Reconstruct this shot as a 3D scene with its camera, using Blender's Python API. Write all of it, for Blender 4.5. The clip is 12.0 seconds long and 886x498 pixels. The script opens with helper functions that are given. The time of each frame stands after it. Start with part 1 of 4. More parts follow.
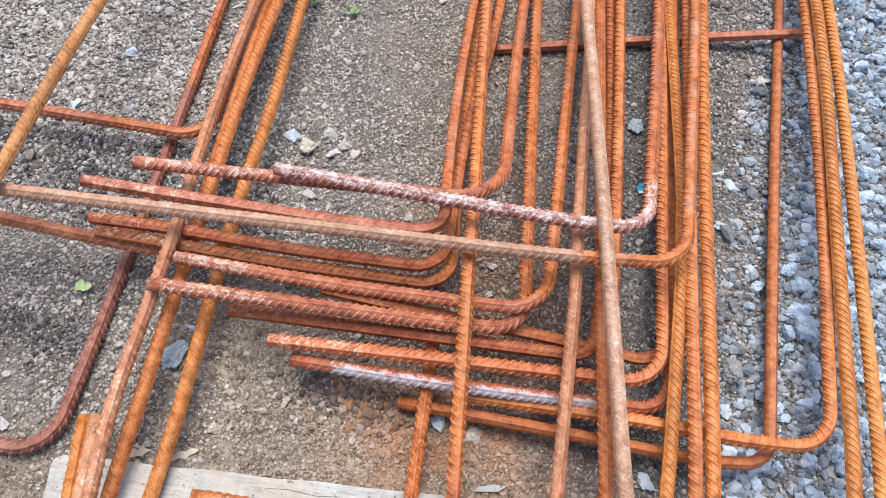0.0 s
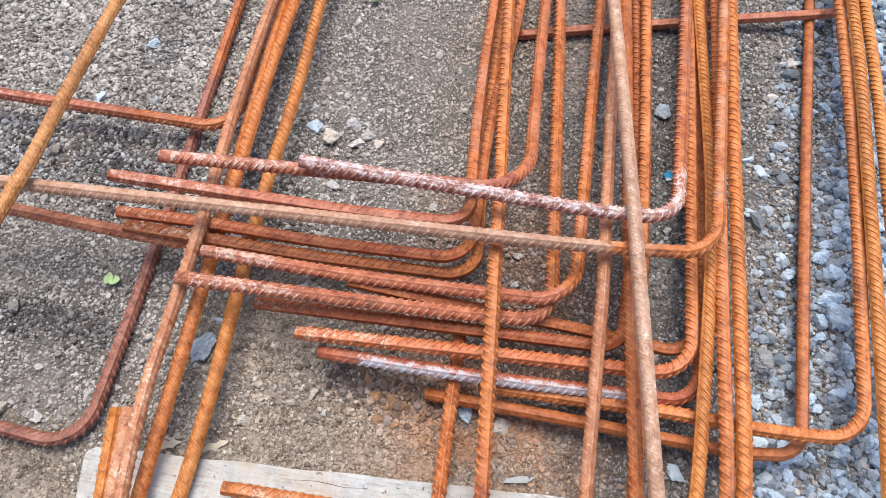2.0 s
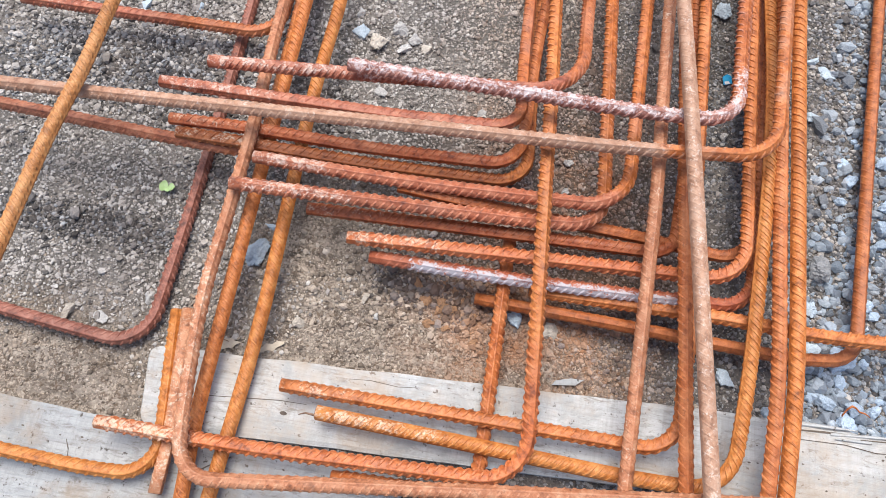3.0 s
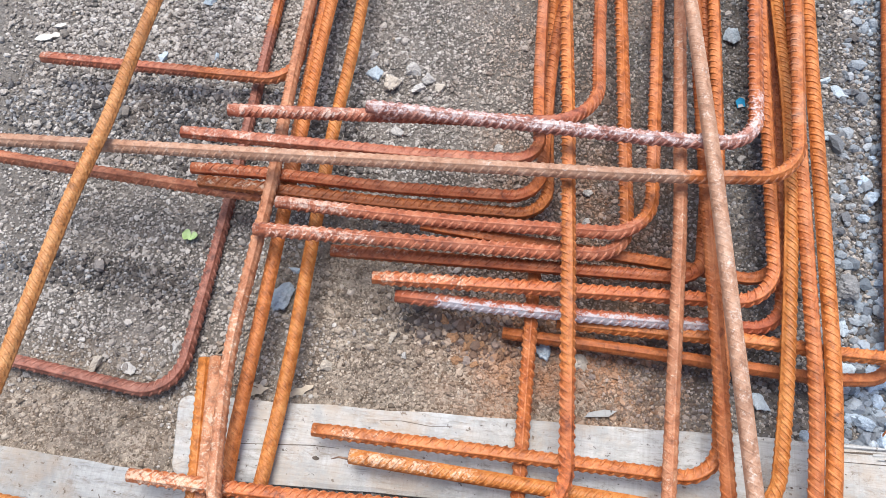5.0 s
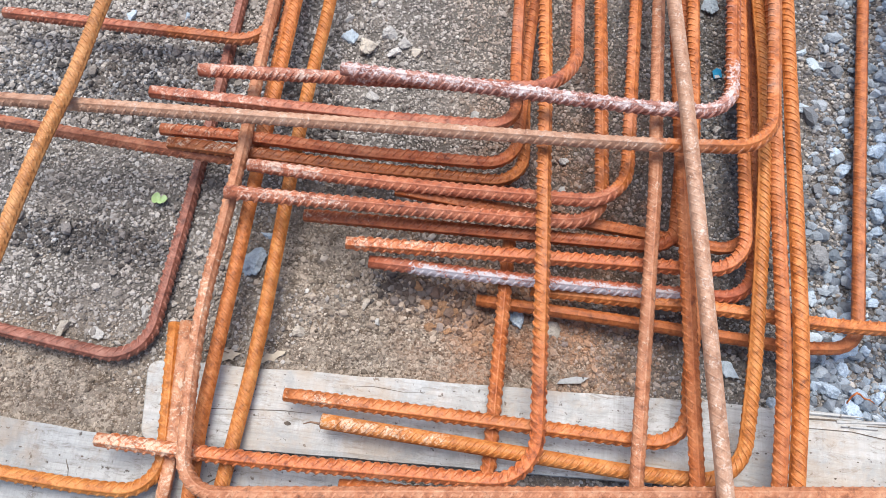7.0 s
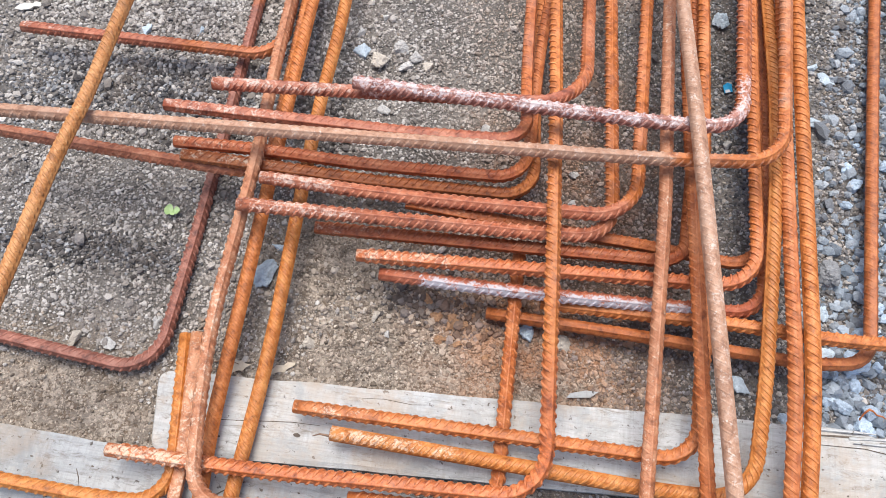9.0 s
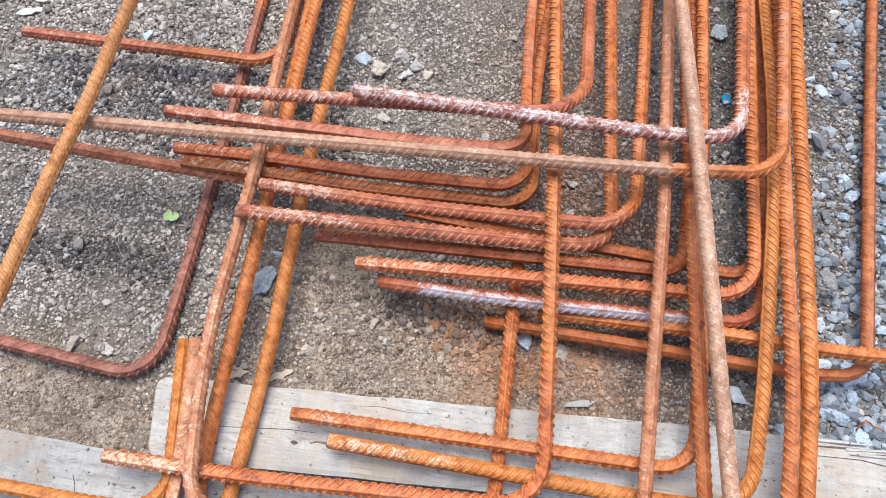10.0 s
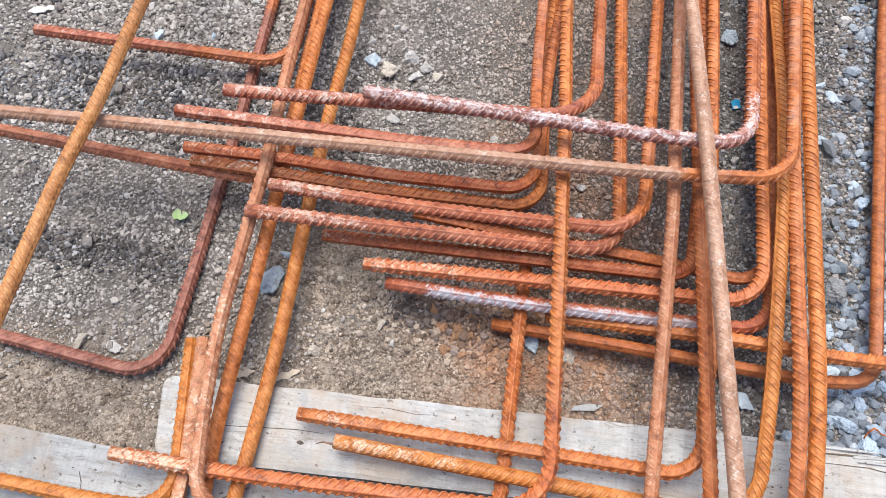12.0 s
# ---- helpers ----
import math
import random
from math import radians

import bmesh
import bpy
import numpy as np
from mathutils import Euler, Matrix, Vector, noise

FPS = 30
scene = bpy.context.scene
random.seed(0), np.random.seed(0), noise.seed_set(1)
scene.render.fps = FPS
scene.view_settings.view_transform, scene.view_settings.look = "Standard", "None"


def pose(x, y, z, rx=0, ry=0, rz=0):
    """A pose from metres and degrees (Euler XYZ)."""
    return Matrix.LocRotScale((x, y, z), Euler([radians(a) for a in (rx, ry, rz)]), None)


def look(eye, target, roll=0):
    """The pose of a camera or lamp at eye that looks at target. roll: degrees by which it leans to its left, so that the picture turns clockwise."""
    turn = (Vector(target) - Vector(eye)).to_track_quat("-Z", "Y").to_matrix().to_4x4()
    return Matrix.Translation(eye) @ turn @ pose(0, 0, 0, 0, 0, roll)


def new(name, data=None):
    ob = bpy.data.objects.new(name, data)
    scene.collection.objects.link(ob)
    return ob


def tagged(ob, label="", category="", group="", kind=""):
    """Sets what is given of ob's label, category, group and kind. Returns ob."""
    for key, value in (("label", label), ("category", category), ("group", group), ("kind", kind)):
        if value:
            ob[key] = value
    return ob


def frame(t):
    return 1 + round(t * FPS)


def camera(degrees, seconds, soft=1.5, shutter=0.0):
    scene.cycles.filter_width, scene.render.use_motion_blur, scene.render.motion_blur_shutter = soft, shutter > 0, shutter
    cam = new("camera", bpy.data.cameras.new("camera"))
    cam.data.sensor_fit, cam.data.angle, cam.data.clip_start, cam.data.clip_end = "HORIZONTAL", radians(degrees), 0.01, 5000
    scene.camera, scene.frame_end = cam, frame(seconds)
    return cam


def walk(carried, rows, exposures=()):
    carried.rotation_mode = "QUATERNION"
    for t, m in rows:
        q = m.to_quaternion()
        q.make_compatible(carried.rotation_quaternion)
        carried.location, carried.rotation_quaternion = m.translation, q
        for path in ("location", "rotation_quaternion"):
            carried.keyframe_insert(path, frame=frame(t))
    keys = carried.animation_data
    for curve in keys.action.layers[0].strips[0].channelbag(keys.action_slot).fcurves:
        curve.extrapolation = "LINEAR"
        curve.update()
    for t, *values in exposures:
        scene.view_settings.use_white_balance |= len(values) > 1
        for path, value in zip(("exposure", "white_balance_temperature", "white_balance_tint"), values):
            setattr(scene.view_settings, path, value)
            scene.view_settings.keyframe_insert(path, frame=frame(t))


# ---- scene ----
cam = camera(62.8, 12.0, 0.5)
PATH = [
    (0, (0.01, -0.582, 1.048), (-0.006, 0.336, -0.729), 8.7),
    (0.2, (0.0048, -0.5804, 1.0492), (-0.0099, 0.3127, -0.7403), 8.24),
    (0.5, (-0.003, -0.578, 1.051), (-0.075, 0.289, -0.75), 4.4),
    (1, (-0.001, -0.577, 1.049), (-0.087, 0.301, -0.745), 3.7),
    (1.5, (0, -0.574, 1.05), (-0.069, 0.308, -0.744), 4.7),
    (2, (-0.002, -0.569, 1.047), (-0.062, 0.298, -0.755), 5.6),
    (2.5, (0.001, -0.574, 1.039), (-0.057, 0.265, -0.776), 5.7),
    (2.7, (-0.0042, -0.5816, 1.0374), (-0.0475, 0.2348, -0.7879), 6.32),
    (2.9, (-0.0094, -0.5892, 1.0358), (-0.1036, 0.1293, -0.8283), 2.43),
    (3, (-0.012, -0.593, 1.035), (-0.147, 0.063, -0.85), -1.5),
    (3.2, (-0.025, -0.595, 1.035), (-0.182, 0.042, -0.854), -3.3),
    (4.8, (-0.041, -0.593, 1.035), (-0.212, 0.149, -0.814), -5),
    (5, (-0.036, -0.592, 1.037), (-0.205, 0.144, -0.815), -5.4),
    (5.2, (-0.0308, -0.5912, 1.0358), (-0.159, 0.1793, -0.8054), -2.21),
    (5.5, (-0.023, -0.59, 1.034), (-0.128, 0.191, -0.804), -1.3),
    (5.7, (-0.0226, -0.5948, 1.0296), (-0.1147, 0.1831, -0.8106), -0.6),
    (6, (-0.022, -0.602, 1.023), (-0.092, 0.065, -0.862), 1),
    (6.5, (-0.031, -0.598, 1.022), (-0.096, 0.063, -0.864), 1.6),
    (7, (-0.033, -0.601, 1.026), (-0.128, 0.081, -0.852), -0.1),
    (7.2, (-0.0331, -0.601, 1.0263), (-0.1273, 0.0809, -0.8515), 0.03),
    (8.8, (-0.0339, -0.601, 1.0287), (-0.1545, 0.106, -0.8383), -1.43),
    (9, (-0.034, -0.601, 1.029), (-0.159, 0.108, -0.837), -1.7),
    (9.5, (-0.037, -0.598, 1.031), (-0.154, 0.112, -0.835), -0.9),
    (10, (-0.037, -0.6, 1.032), (-0.156, 0.127, -0.828), -0.6),
    (10.5, (-0.039, -0.601, 1.031), (-0.158, 0.13, -0.826), -0.4),
    (11, (-0.042, -0.6, 1.031), (-0.165, 0.127, -0.828), -0.7),
    (11.5, (-0.042, -0.601, 1.032), (-0.174, 0.135, -0.823), -1.2),
    (12, (-0.042, -0.601, 1.032), (-0.174, 0.129, -0.825), -0.8),
]
walk(cam, [(t, look(e, g, r)) for t, e, g, r in PATH])

# ---- light ----
SUN_UP, SUN_ROUND = radians(74), radians(-20)
world = bpy.data.worlds.new("sky")
scene.world = world
world.use_nodes = True
wn = world.node_tree
sky = wn.nodes.new("ShaderNodeTexSky")
sky.sky_type, sky.sun_disc = "NISHITA", False
sky.sun_elevation, sky.sun_rotation = SUN_UP, SUN_ROUND
sky.air_density, sky.dust_density, sky.ozone_density = 1.0, 4.0, 1.0
wn.links.new(sky.outputs[0], wn.nodes["Background"].inputs[0])
wn.nodes["Background"].inputs[1].default_value = 0.118
lamp = bpy.data.lights.new("sun", "SUN")
lamp.energy, lamp.angle, lamp.color = 2.3, radians(38), (1.0, 0.95, 0.88)
sun = new("sun", lamp)
sun_way = Vector((math.sin(SUN_ROUND) * math.cos(SUN_UP), math.cos(SUN_ROUND) * math.cos(SUN_UP), math.sin(SUN_UP)))
sun.matrix_world = look(sun_way * 20, (0, 0, 0))
scene.view_settings.exposure = 0.62

# ---- materials ----


class Mat:
    """A node material with short calls for its nodes."""

    def __init__(self, name):
        self.m = bpy.data.materials.new(name)
        self.m.use_nodes = True
        self.t = self.m.node_tree
        self.b = self.t.nodes["Principled BSDF"]
        self.place = self.node("ShaderNodeTexCoord").outputs["Object"]

    def node(self, kind, **sockets):
        n = self.t.nodes.new(kind)
        for k, v in sockets.items():
            self.put(n.inputs[k.replace("_", " ")], v)
        return n

    def put(self, socket, v):
        if isinstance(v, bpy.types.NodeSocket):
            self.t.links.new(v, socket)
        else:
            socket.default_value = v

    def noise(self, scale, detail=4.0, rough=0.55, place=None, warp=0.0):
        return self.node("ShaderNodeTexNoise", Vector=place or self.place, Scale=scale, Detail=detail, Roughness=rough, Distortion=warp).outputs["Fac"]

    def ramp(self, fac, *stops):
        n = self.node("ShaderNodeValToRGB", Fac=fac)
        e = n.color_ramp.elements
        while len(e) < len(stops):
            e.new(0.5)
        for el, (at, c) in zip(e, stops):
            el.position = at
            el.color = (*c, 1) if len(c) == 3 else c
        return n.outputs["Color"]

    def span(self, fac, lo, hi, to0=0.0, to1=1.0):
        n = self.node("ShaderNodeMapRange", Value=fac)
        n.inputs["From Min"].default_value, n.inputs["From Max"].default_value = lo, hi
        n.inputs["To Min"].default_value, n.inputs["To Max"].default_value = to0, to1
        return n.outputs[0]

    def math(self, op, a, b):
        n = self.t.nodes.new("ShaderNodeMath")
        n.operation = op
        self.put(n.inputs[0], a)
        self.put(n.inputs[1], b)
        return n.outputs[0]

    def mix(self, fac, a, b, how="MIX"):
        n = self.t.nodes.new("ShaderNodeMix")
        n.data_type, n.blend_type = "RGBA", how
        self.put(n.inputs[0], fac)
        self.put(n.inputs[6], (*a, 1) if isinstance(a, tuple) else a)
        self.put(n.inputs[7], (*b, 1) if isinstance(b, tuple) else b)
        return n.outputs[2]

    def shift(self, amount=7.0):
        """Object space, moved by the object's own random number."""
        r = self.node("ShaderNodeObjectInfo").outputs["Random"]
        n = self.t.nodes.new("ShaderNodeVectorMath")
        n.operation = "ADD"
        self.put(n.inputs[0], self.place)
        self.put(n.inputs[1], self.math("MULTIPLY", r, amount))
        return n.outputs[0]

    def done(self, colour, rough, bump=None, strength=0.3, depth=0.001):
        self.put(self.b.inputs["Base Color"], colour)
        self.put(self.b.inputs["Roughness"], rough)
        if bump is not None:
            n = self.node("ShaderNodeBump", Strength=strength, Distance=depth, Height=bump)
            self.put(self.b.inputs["Normal"], n.outputs[0])
        return self.m


ORANGE = ((0.16, 0.046, 0.018), (0.45, 0.15, 0.054), (0.64, 0.27, 0.115))


def rust(name, dark, mid, light, chalk=(0.7, 0.57, 0.44)):
    """Rusted steel. The bar's 'aged' length takes the finish's own colours, the rest is bright orange rust;
    its 'worn' length carries a chalky bloom."""
    m = Mat(name)
    p = m.shift()
    aged = m.node("ShaderNodeAttribute")
    aged.attribute_name = "aged"
    worn = m.node("ShaderNodeAttribute")
    worn.attribute_name = "worn"
    blotch = m.noise(70, 6, 0.7, p, 0.4)
    fresh = m.ramp(blotch, (0.3, ORANGE[0]), (0.48, ORANGE[1]), (0.7, ORANGE[2]))
    old = m.ramp(blotch, (0.3, dark), (0.48, mid), (0.7, light))
    edge = m.math("ADD", aged.outputs["Fac"], m.span(m.noise(25, 4, 0.6, p), 0.3, 0.7, -0.3, 0.3))
    col = m.mix(m.span(edge, 0.3, 0.7), fresh, old)
    tone = m.node("ShaderNodeObjectInfo").outputs["Random"]
    col = m.node("ShaderNodeHueSaturation", Color=col, Hue=m.span(tone, 0, 1, 0.495, 0.504), Saturation=1.06, Value=m.span(tone, 0, 1, 0.88, 1.12)).outputs[0]
    col = m.mix(m.span(m.noise(9, 3, 0.6, p), 0.44, 0.68, 0, 0.32), col, tuple(c * 0.9 for c in dark))
    col = m.mix(m.span(m.noise(15, 4, 0.6, p, 0.5), 0.5, 0.68, 0, 0.4), col, light)
    col = m.mix(m.span(m.noise(190, 4, 0.75, p), 0.55, 0.68, 0, 0.5), col, tuple(c * 0.5 for c in dark))
    crest = m.node("ShaderNodeAttribute")
    crest.attribute_name = "crest"
    rubbed = m.math("MULTIPLY", crest.outputs["Fac"], m.span(m.noise(45, 4, 0.7, p), 0.4, 0.6, 0.05, 0.42))
    col = m.mix(rubbed, col, tuple(min(1, c * 1.12) for c in light))
    flake = m.mix(0.4, m.noise(60, 6, 0.8, p, 0.6), m.noise(300, 4, 0.8, p))
    need = m.span(worn.outputs["Fac"], 0.0, 1.0, 0.68, 0.41)
    bloom = m.math("MULTIPLY", m.span(m.math("SUBTRACT", flake, need), 0.0, 0.07), m.span(worn.outputs["Fac"], 0.0, 0.25, 0.2, 0.72))
    col = m.mix(bloom, col, chalk)
    fine = m.noise(480, 3, 0.65, p)
    return m.done(col, m.span(fine, 0.3, 0.7, 0.4, 0.66), m.mix(0.5, m.noise(190, 5, 0.7, p), fine), 0.6, 0.0014)


FINISH = {
    "orange": rust("rust_orange", *ORANGE),
    "gold": rust("rust_gold", (0.21, 0.07, 0.02), (0.475, 0.178, 0.054), (0.64, 0.31, 0.115)),
    "red": rust("rust_red", (0.14, 0.04, 0.024), (0.44, 0.128, 0.055), (0.6, 0.24, 0.12)),
    "brown": rust("rust_brown", (0.13, 0.045, 0.032), (0.39, 0.132, 0.076), (0.56, 0.26, 0.165), (0.68, 0.57, 0.5)),
    "umber": rust("rust_umber", (0.095, 0.04, 0.032), (0.28, 0.113, 0.078), (0.44, 0.22, 0.165), (0.52, 0.42, 0.38)),
    "faded": rust("rust_faded", (0.19, 0.075, 0.042), (0.44, 0.19, 0.105), (0.58, 0.33, 0.21), (0.68, 0.58, 0.46)),
    "ashen": rust("rust_ashen", (0.22, 0.115, 0.075), (0.43, 0.25, 0.168), (0.57, 0.4, 0.305), (0.66, 0.58, 0.52)),
    "deep": rust("rust_deep", (0.12, 0.035, 0.017), (0.32, 0.094, 0.038), (0.48, 0.18, 0.08)),
    "ochre": rust("rust_ochre", (0.19, 0.08, 0.034), (0.43, 0.19, 0.076), (0.58, 0.32, 0.15)),
    "chalky": rust("rust_chalky", (0.17, 0.065, 0.055), (0.36, 0.16, 0.12), (0.5, 0.3, 0.25), (0.74, 0.68, 0.7)),
    "white": rust("rust_white", (0.16, 0.05, 0.035), (0.36, 0.11, 0.06), (0.5, 0.2, 0.12), (0.5, 0.565, 0.645)),
}


def plain(name, a, b, scale, rough=0.85, bump=0.4, depth=0.002):
    m = Mat(name)
    p = m.shift()
    col = m.ramp(m.noise(scale, 6, 0.65, p), (0.32, a), (0.68, b))
    return m.done(col, rough, m.noise(scale * 4, 4, 0.7, p), bump, depth)


def soil():
    m = Mat("soil")
    col = m.ramp(m.noise(9, 6, 0.65), (0.32, (0.085, 0.08, 0.075)), (0.5, (0.165, 0.154, 0.143)), (0.68, (0.28, 0.262, 0.243)))
    col = m.mix(m.span(m.noise(55, 5, 0.7), 0.5, 0.75, 0, 0.6), col, (0.05, 0.04, 0.032))
    col = m.mix(m.span(m.noise(240, 3, 0.7), 0.52, 0.62, 0, 0.6), col, (0.24, 0.225, 0.21))
    packed = m.node("ShaderNodeAttribute")
    packed.attribute_name = "packed"
    fine = m.ramp(m.noise(160, 4, 0.7), (0.35, (0.1, 0.094, 0.088)), (0.5, (0.225, 0.212, 0.2)), (0.68, (0.34, 0.325, 0.31)))
    fine = m.mix(m.span(m.noise(3, 6, 0.7), 0.35, 0.65, 0, 0.45), fine, (0.13, 0.12, 0.11))
    col = m.mix(packed.outputs["Fac"], col, fine)
    dry = m.node("ShaderNodeAttribute")
    dry.attribute_name = "dry"
    crust = m.ramp(m.noise(26, 5, 0.6, None, 0.4), (0.36, (0.16, 0.132, 0.107)), (0.5, (0.29, 0.25, 0.21)), (0.62, (0.46, 0.405, 0.345)))
    crust = m.mix(m.span(m.noise(95, 4, 0.6, None, 0.6), 0.5, 0.62, 0, 0.8), crust, (0.13, 0.088, 0.058))
    crust = m.mix(m.span(m.noise(210, 3, 0.6, None, 0.4), 0.52, 0.62, 0, 0.75), crust, (0.56, 0.48, 0.4))
    stain = rust_stain(m)
    col = m.mix(m.math("MULTIPLY", stain, 0.8), col, (0.15, 0.083, 0.048))
    crust = m.mix(m.math("MULTIPLY", stain, 0.6), crust, (0.38, 0.185, 0.095))
    col = m.mix(dry.outputs["Fac"], col, crust)
    lumps = m.mix(0.45, m.noise(85, 5, 0.6, None, 0.6), m.noise(280, 4, 0.65))
    return m.done(col, 0.95, lumps, 1.0, 0.012)


def rust_stain(m, middle=(0.075, -0.2, 0.0), size=(3.8, 2.6, 0.0)):
    """Rust washed off the stacked bars into the ground below them: a ragged blot."""
    n = m.node("ShaderNodeVectorMath", Vector=m.place)
    n.operation = "SUBTRACT"
    n.inputs[1].default_value = middle
    q = m.t.nodes.new("ShaderNodeVectorMath")
    q.operation = "MULTIPLY"
    m.t.links.new(n.outputs[0], q.inputs[0])
    q.inputs[1].default_value = size
    far = m.t.nodes.new("ShaderNodeVectorMath")
    far.operation = "LENGTH"
    m.t.links.new(q.outputs[0], far.inputs[0])
    return m.math("MULTIPLY", m.span(far.outputs["Value"], 0.35, 1.0, 1.0, 0.0), m.span(m.noise(16, 5, 0.65), 0.36, 0.58, 0.15, 0.9))


def gravel(name, tones, muddy=True):
    m = Mat(name)
    r = m.node("ShaderNodeNewGeometry").outputs["Random Per Island"]
    col = m.ramp(r, *zip((0.0, 0.3, 0.6, 0.88, 1.0), tones))
    col = m.mix(m.span(m.noise(7, 4, 0.6), 0.42, 0.68, 0, 0.35), col, (0.235, 0.19, 0.155))
    col = m.mix(m.span(m.noise(300, 3, 0.7), 0.48, 0.75, 0, 0.35), col, (0.15, 0.13, 0.115))
    if not muddy:
        return m.done(col, 0.9, m.noise(450, 4, 0.75), 0.8, 0.003)
    sand = rust_stain(m, (0.03, 0.38, 0.0), (3.8, 2.0, 0.0))
    col = m.mix(m.math("MULTIPLY", sand, 0.5), col, (0.52, 0.38, 0.28))
    return m.done(m.mix(m.math("MULTIPLY", rust_stain(m), 0.6), col, (0.44, 0.23, 0.125)), 0.9, m.noise(450, 4, 0.75), 0.8, 0.003)


def crumb():
    m = Mat("earth_crumbs")
    r = m.node("ShaderNodeNewGeometry").outputs["Random Per Island"]
    col = m.ramp(r, (0.0, (0.12, 0.096, 0.076)), (0.5, (0.36, 0.305, 0.252)), (0.92, (0.52, 0.455, 0.385)), (1.0, (0.66, 0.6, 0.53)))
    col = m.mix(m.span(m.noise(12, 4, 0.6), 0.4, 0.65, 0, 0.4), col, (0.22, 0.18, 0.15))
    return m.done(m.mix(m.math("MULTIPLY", rust_stain(m), 0.85), col, (0.47, 0.23, 0.115)), 0.95, m.noise(300, 4, 0.75), 0.8, 0.003)


def wood(name, grey):
    """Weathered wood; grey: how light its silvered face is."""
    m = Mat(name)
    n = m.node("ShaderNodeMapping", Vector=m.place)
    n.inputs["Scale"].default_value = (3, 90, 60)
    g = n.outputs[0]
    n2 = m.node("ShaderNodeMapping", Vector=m.place)
    n2.inputs["Scale"].default_value = (230, 9, 20)
    saw = m.noise(1.0, 5, 0.7, n2.outputs[0], 0.3)
    col = m.ramp(m.noise(1.6, 8, 0.7, g, 0.5), (0.28, (0.35, 0.375, 0.395)), (0.5, (0.47, 0.5, 0.52)), (0.75, (0.565, 0.59, 0.61)))
    col = m.mix(m.span(saw, 0.46, 0.66, 0, 0.42), col, (0.33, 0.335, 0.335))
    col = m.mix(m.span(m.noise(14, 7, 0.8), 0.5, 0.7, 0, 0.75), col, (0.27, 0.26, 0.245))
    n3 = m.node("ShaderNodeMapping", Vector=m.place)
    n3.inputs["Scale"].default_value = (30, 120, 60)
    col = m.mix(m.span(m.noise(1.0, 6, 0.8, n3.outputs[0], 0.6), 0.52, 0.64, 0, 0.75), col, (0.2, 0.185, 0.165))
    col = m.mix(m.span(m.noise(5, 5, 0.65), 0.5, 0.68, 0, 0.45), col, (0.42, 0.36, 0.29))
    col = m.mix(m.span(m.noise(9, 6, 0.75, None, 0.8), 0.52, 0.62, 0, 0.6), col, (0.3, 0.325, 0.34))
    col = m.mix(m.span(m.noise(110, 3, 0.6), 0.64, 0.7, 0, 0.85), col, (0.07, 0.055, 0.045))
    col = m.mix(m.span(m.noise(6.5, 6, 0.75), 0.5, 0.62, 0, 0.45), col, (0.42, 0.33, 0.24))
    col = m.node("ShaderNodeHueSaturation", Color=col, Value=grey).outputs[0]
    return m.done(col, 0.85, m.noise(3, 6, 0.7, g), 0.5, 0.002)


SOIL, CRUMB, WOOD, GREY_WOOD = soil(), crumb(), wood("weathered_wood", 1.0), wood("grey_wood", 0.8)
GRAVEL = gravel("gravel", ((0.15, 0.141, 0.133), (0.33, 0.312, 0.295), (0.48, 0.456, 0.434), (0.59, 0.567, 0.547), (0.7, 0.685, 0.67)))
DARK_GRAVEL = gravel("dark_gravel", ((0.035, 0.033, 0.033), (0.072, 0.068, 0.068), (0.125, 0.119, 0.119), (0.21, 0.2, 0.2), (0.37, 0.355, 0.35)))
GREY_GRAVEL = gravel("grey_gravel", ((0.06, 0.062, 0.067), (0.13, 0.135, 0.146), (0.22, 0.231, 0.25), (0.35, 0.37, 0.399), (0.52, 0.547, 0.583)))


def broken_stone(name, dark, light, vary=(0.85, 1.15)):
    """Rough broken stone, at the scale of one stone: patches, dust on it, small pits."""
    m = Mat(name)
    p = m.shift()
    tone = m.node("ShaderNodeObjectInfo").outputs["Random"]
    col = m.ramp(m.noise(1.8, 6, 0.7, p), (0.3, dark), (0.68, light))
    col = m.mix(m.span(m.noise(9, 5, 0.75, p), 0.5, 0.68, 0, 0.6), col, tuple(c * 0.5 for c in dark))
    col = m.mix(m.span(m.noise(16, 4, 0.7, p), 0.56, 0.66, 0, 0.5), col, tuple(min(1, c * 1.25) for c in light))
    col = m.node("ShaderNodeHueSaturation", Color=col, Value=m.span(tone, 0, 1, *vary)).outputs[0]
    return m.done(col, 0.95, m.mix(0.5, m.noise(5, 6, 0.75, p), m.noise(22, 4, 0.75, p)), 0.8, 0.0016)


CRUSHED = broken_stone("crushed_stone", (0.34, 0.445, 0.57), (0.52, 0.655, 0.82), (0.8, 1.15))
PALE = broken_stone("pale_stone", (0.38, 0.38, 0.38), (0.62, 0.62, 0.61))
BLUISH = broken_stone("bluish_stone", (0.36, 0.45, 0.535), (0.54, 0.645, 0.74))
DARK = broken_stone("dark_stone", (0.15, 0.163, 0.18), (0.29, 0.308, 0.33))
CLOD = broken_stone("earth_clod", (0.22, 0.13, 0.08), (0.5, 0.29, 0.16))
TAN = broken_stone("tan_stone", (0.42, 0.385, 0.335), (0.64, 0.595, 0.53))
HEAP = gravel("heaped_stone", ((0.16, 0.215, 0.285), (0.29, 0.38, 0.495), (0.4, 0.515, 0.655), (0.5, 0.63, 0.785), (0.61, 0.73, 0.86)), False)
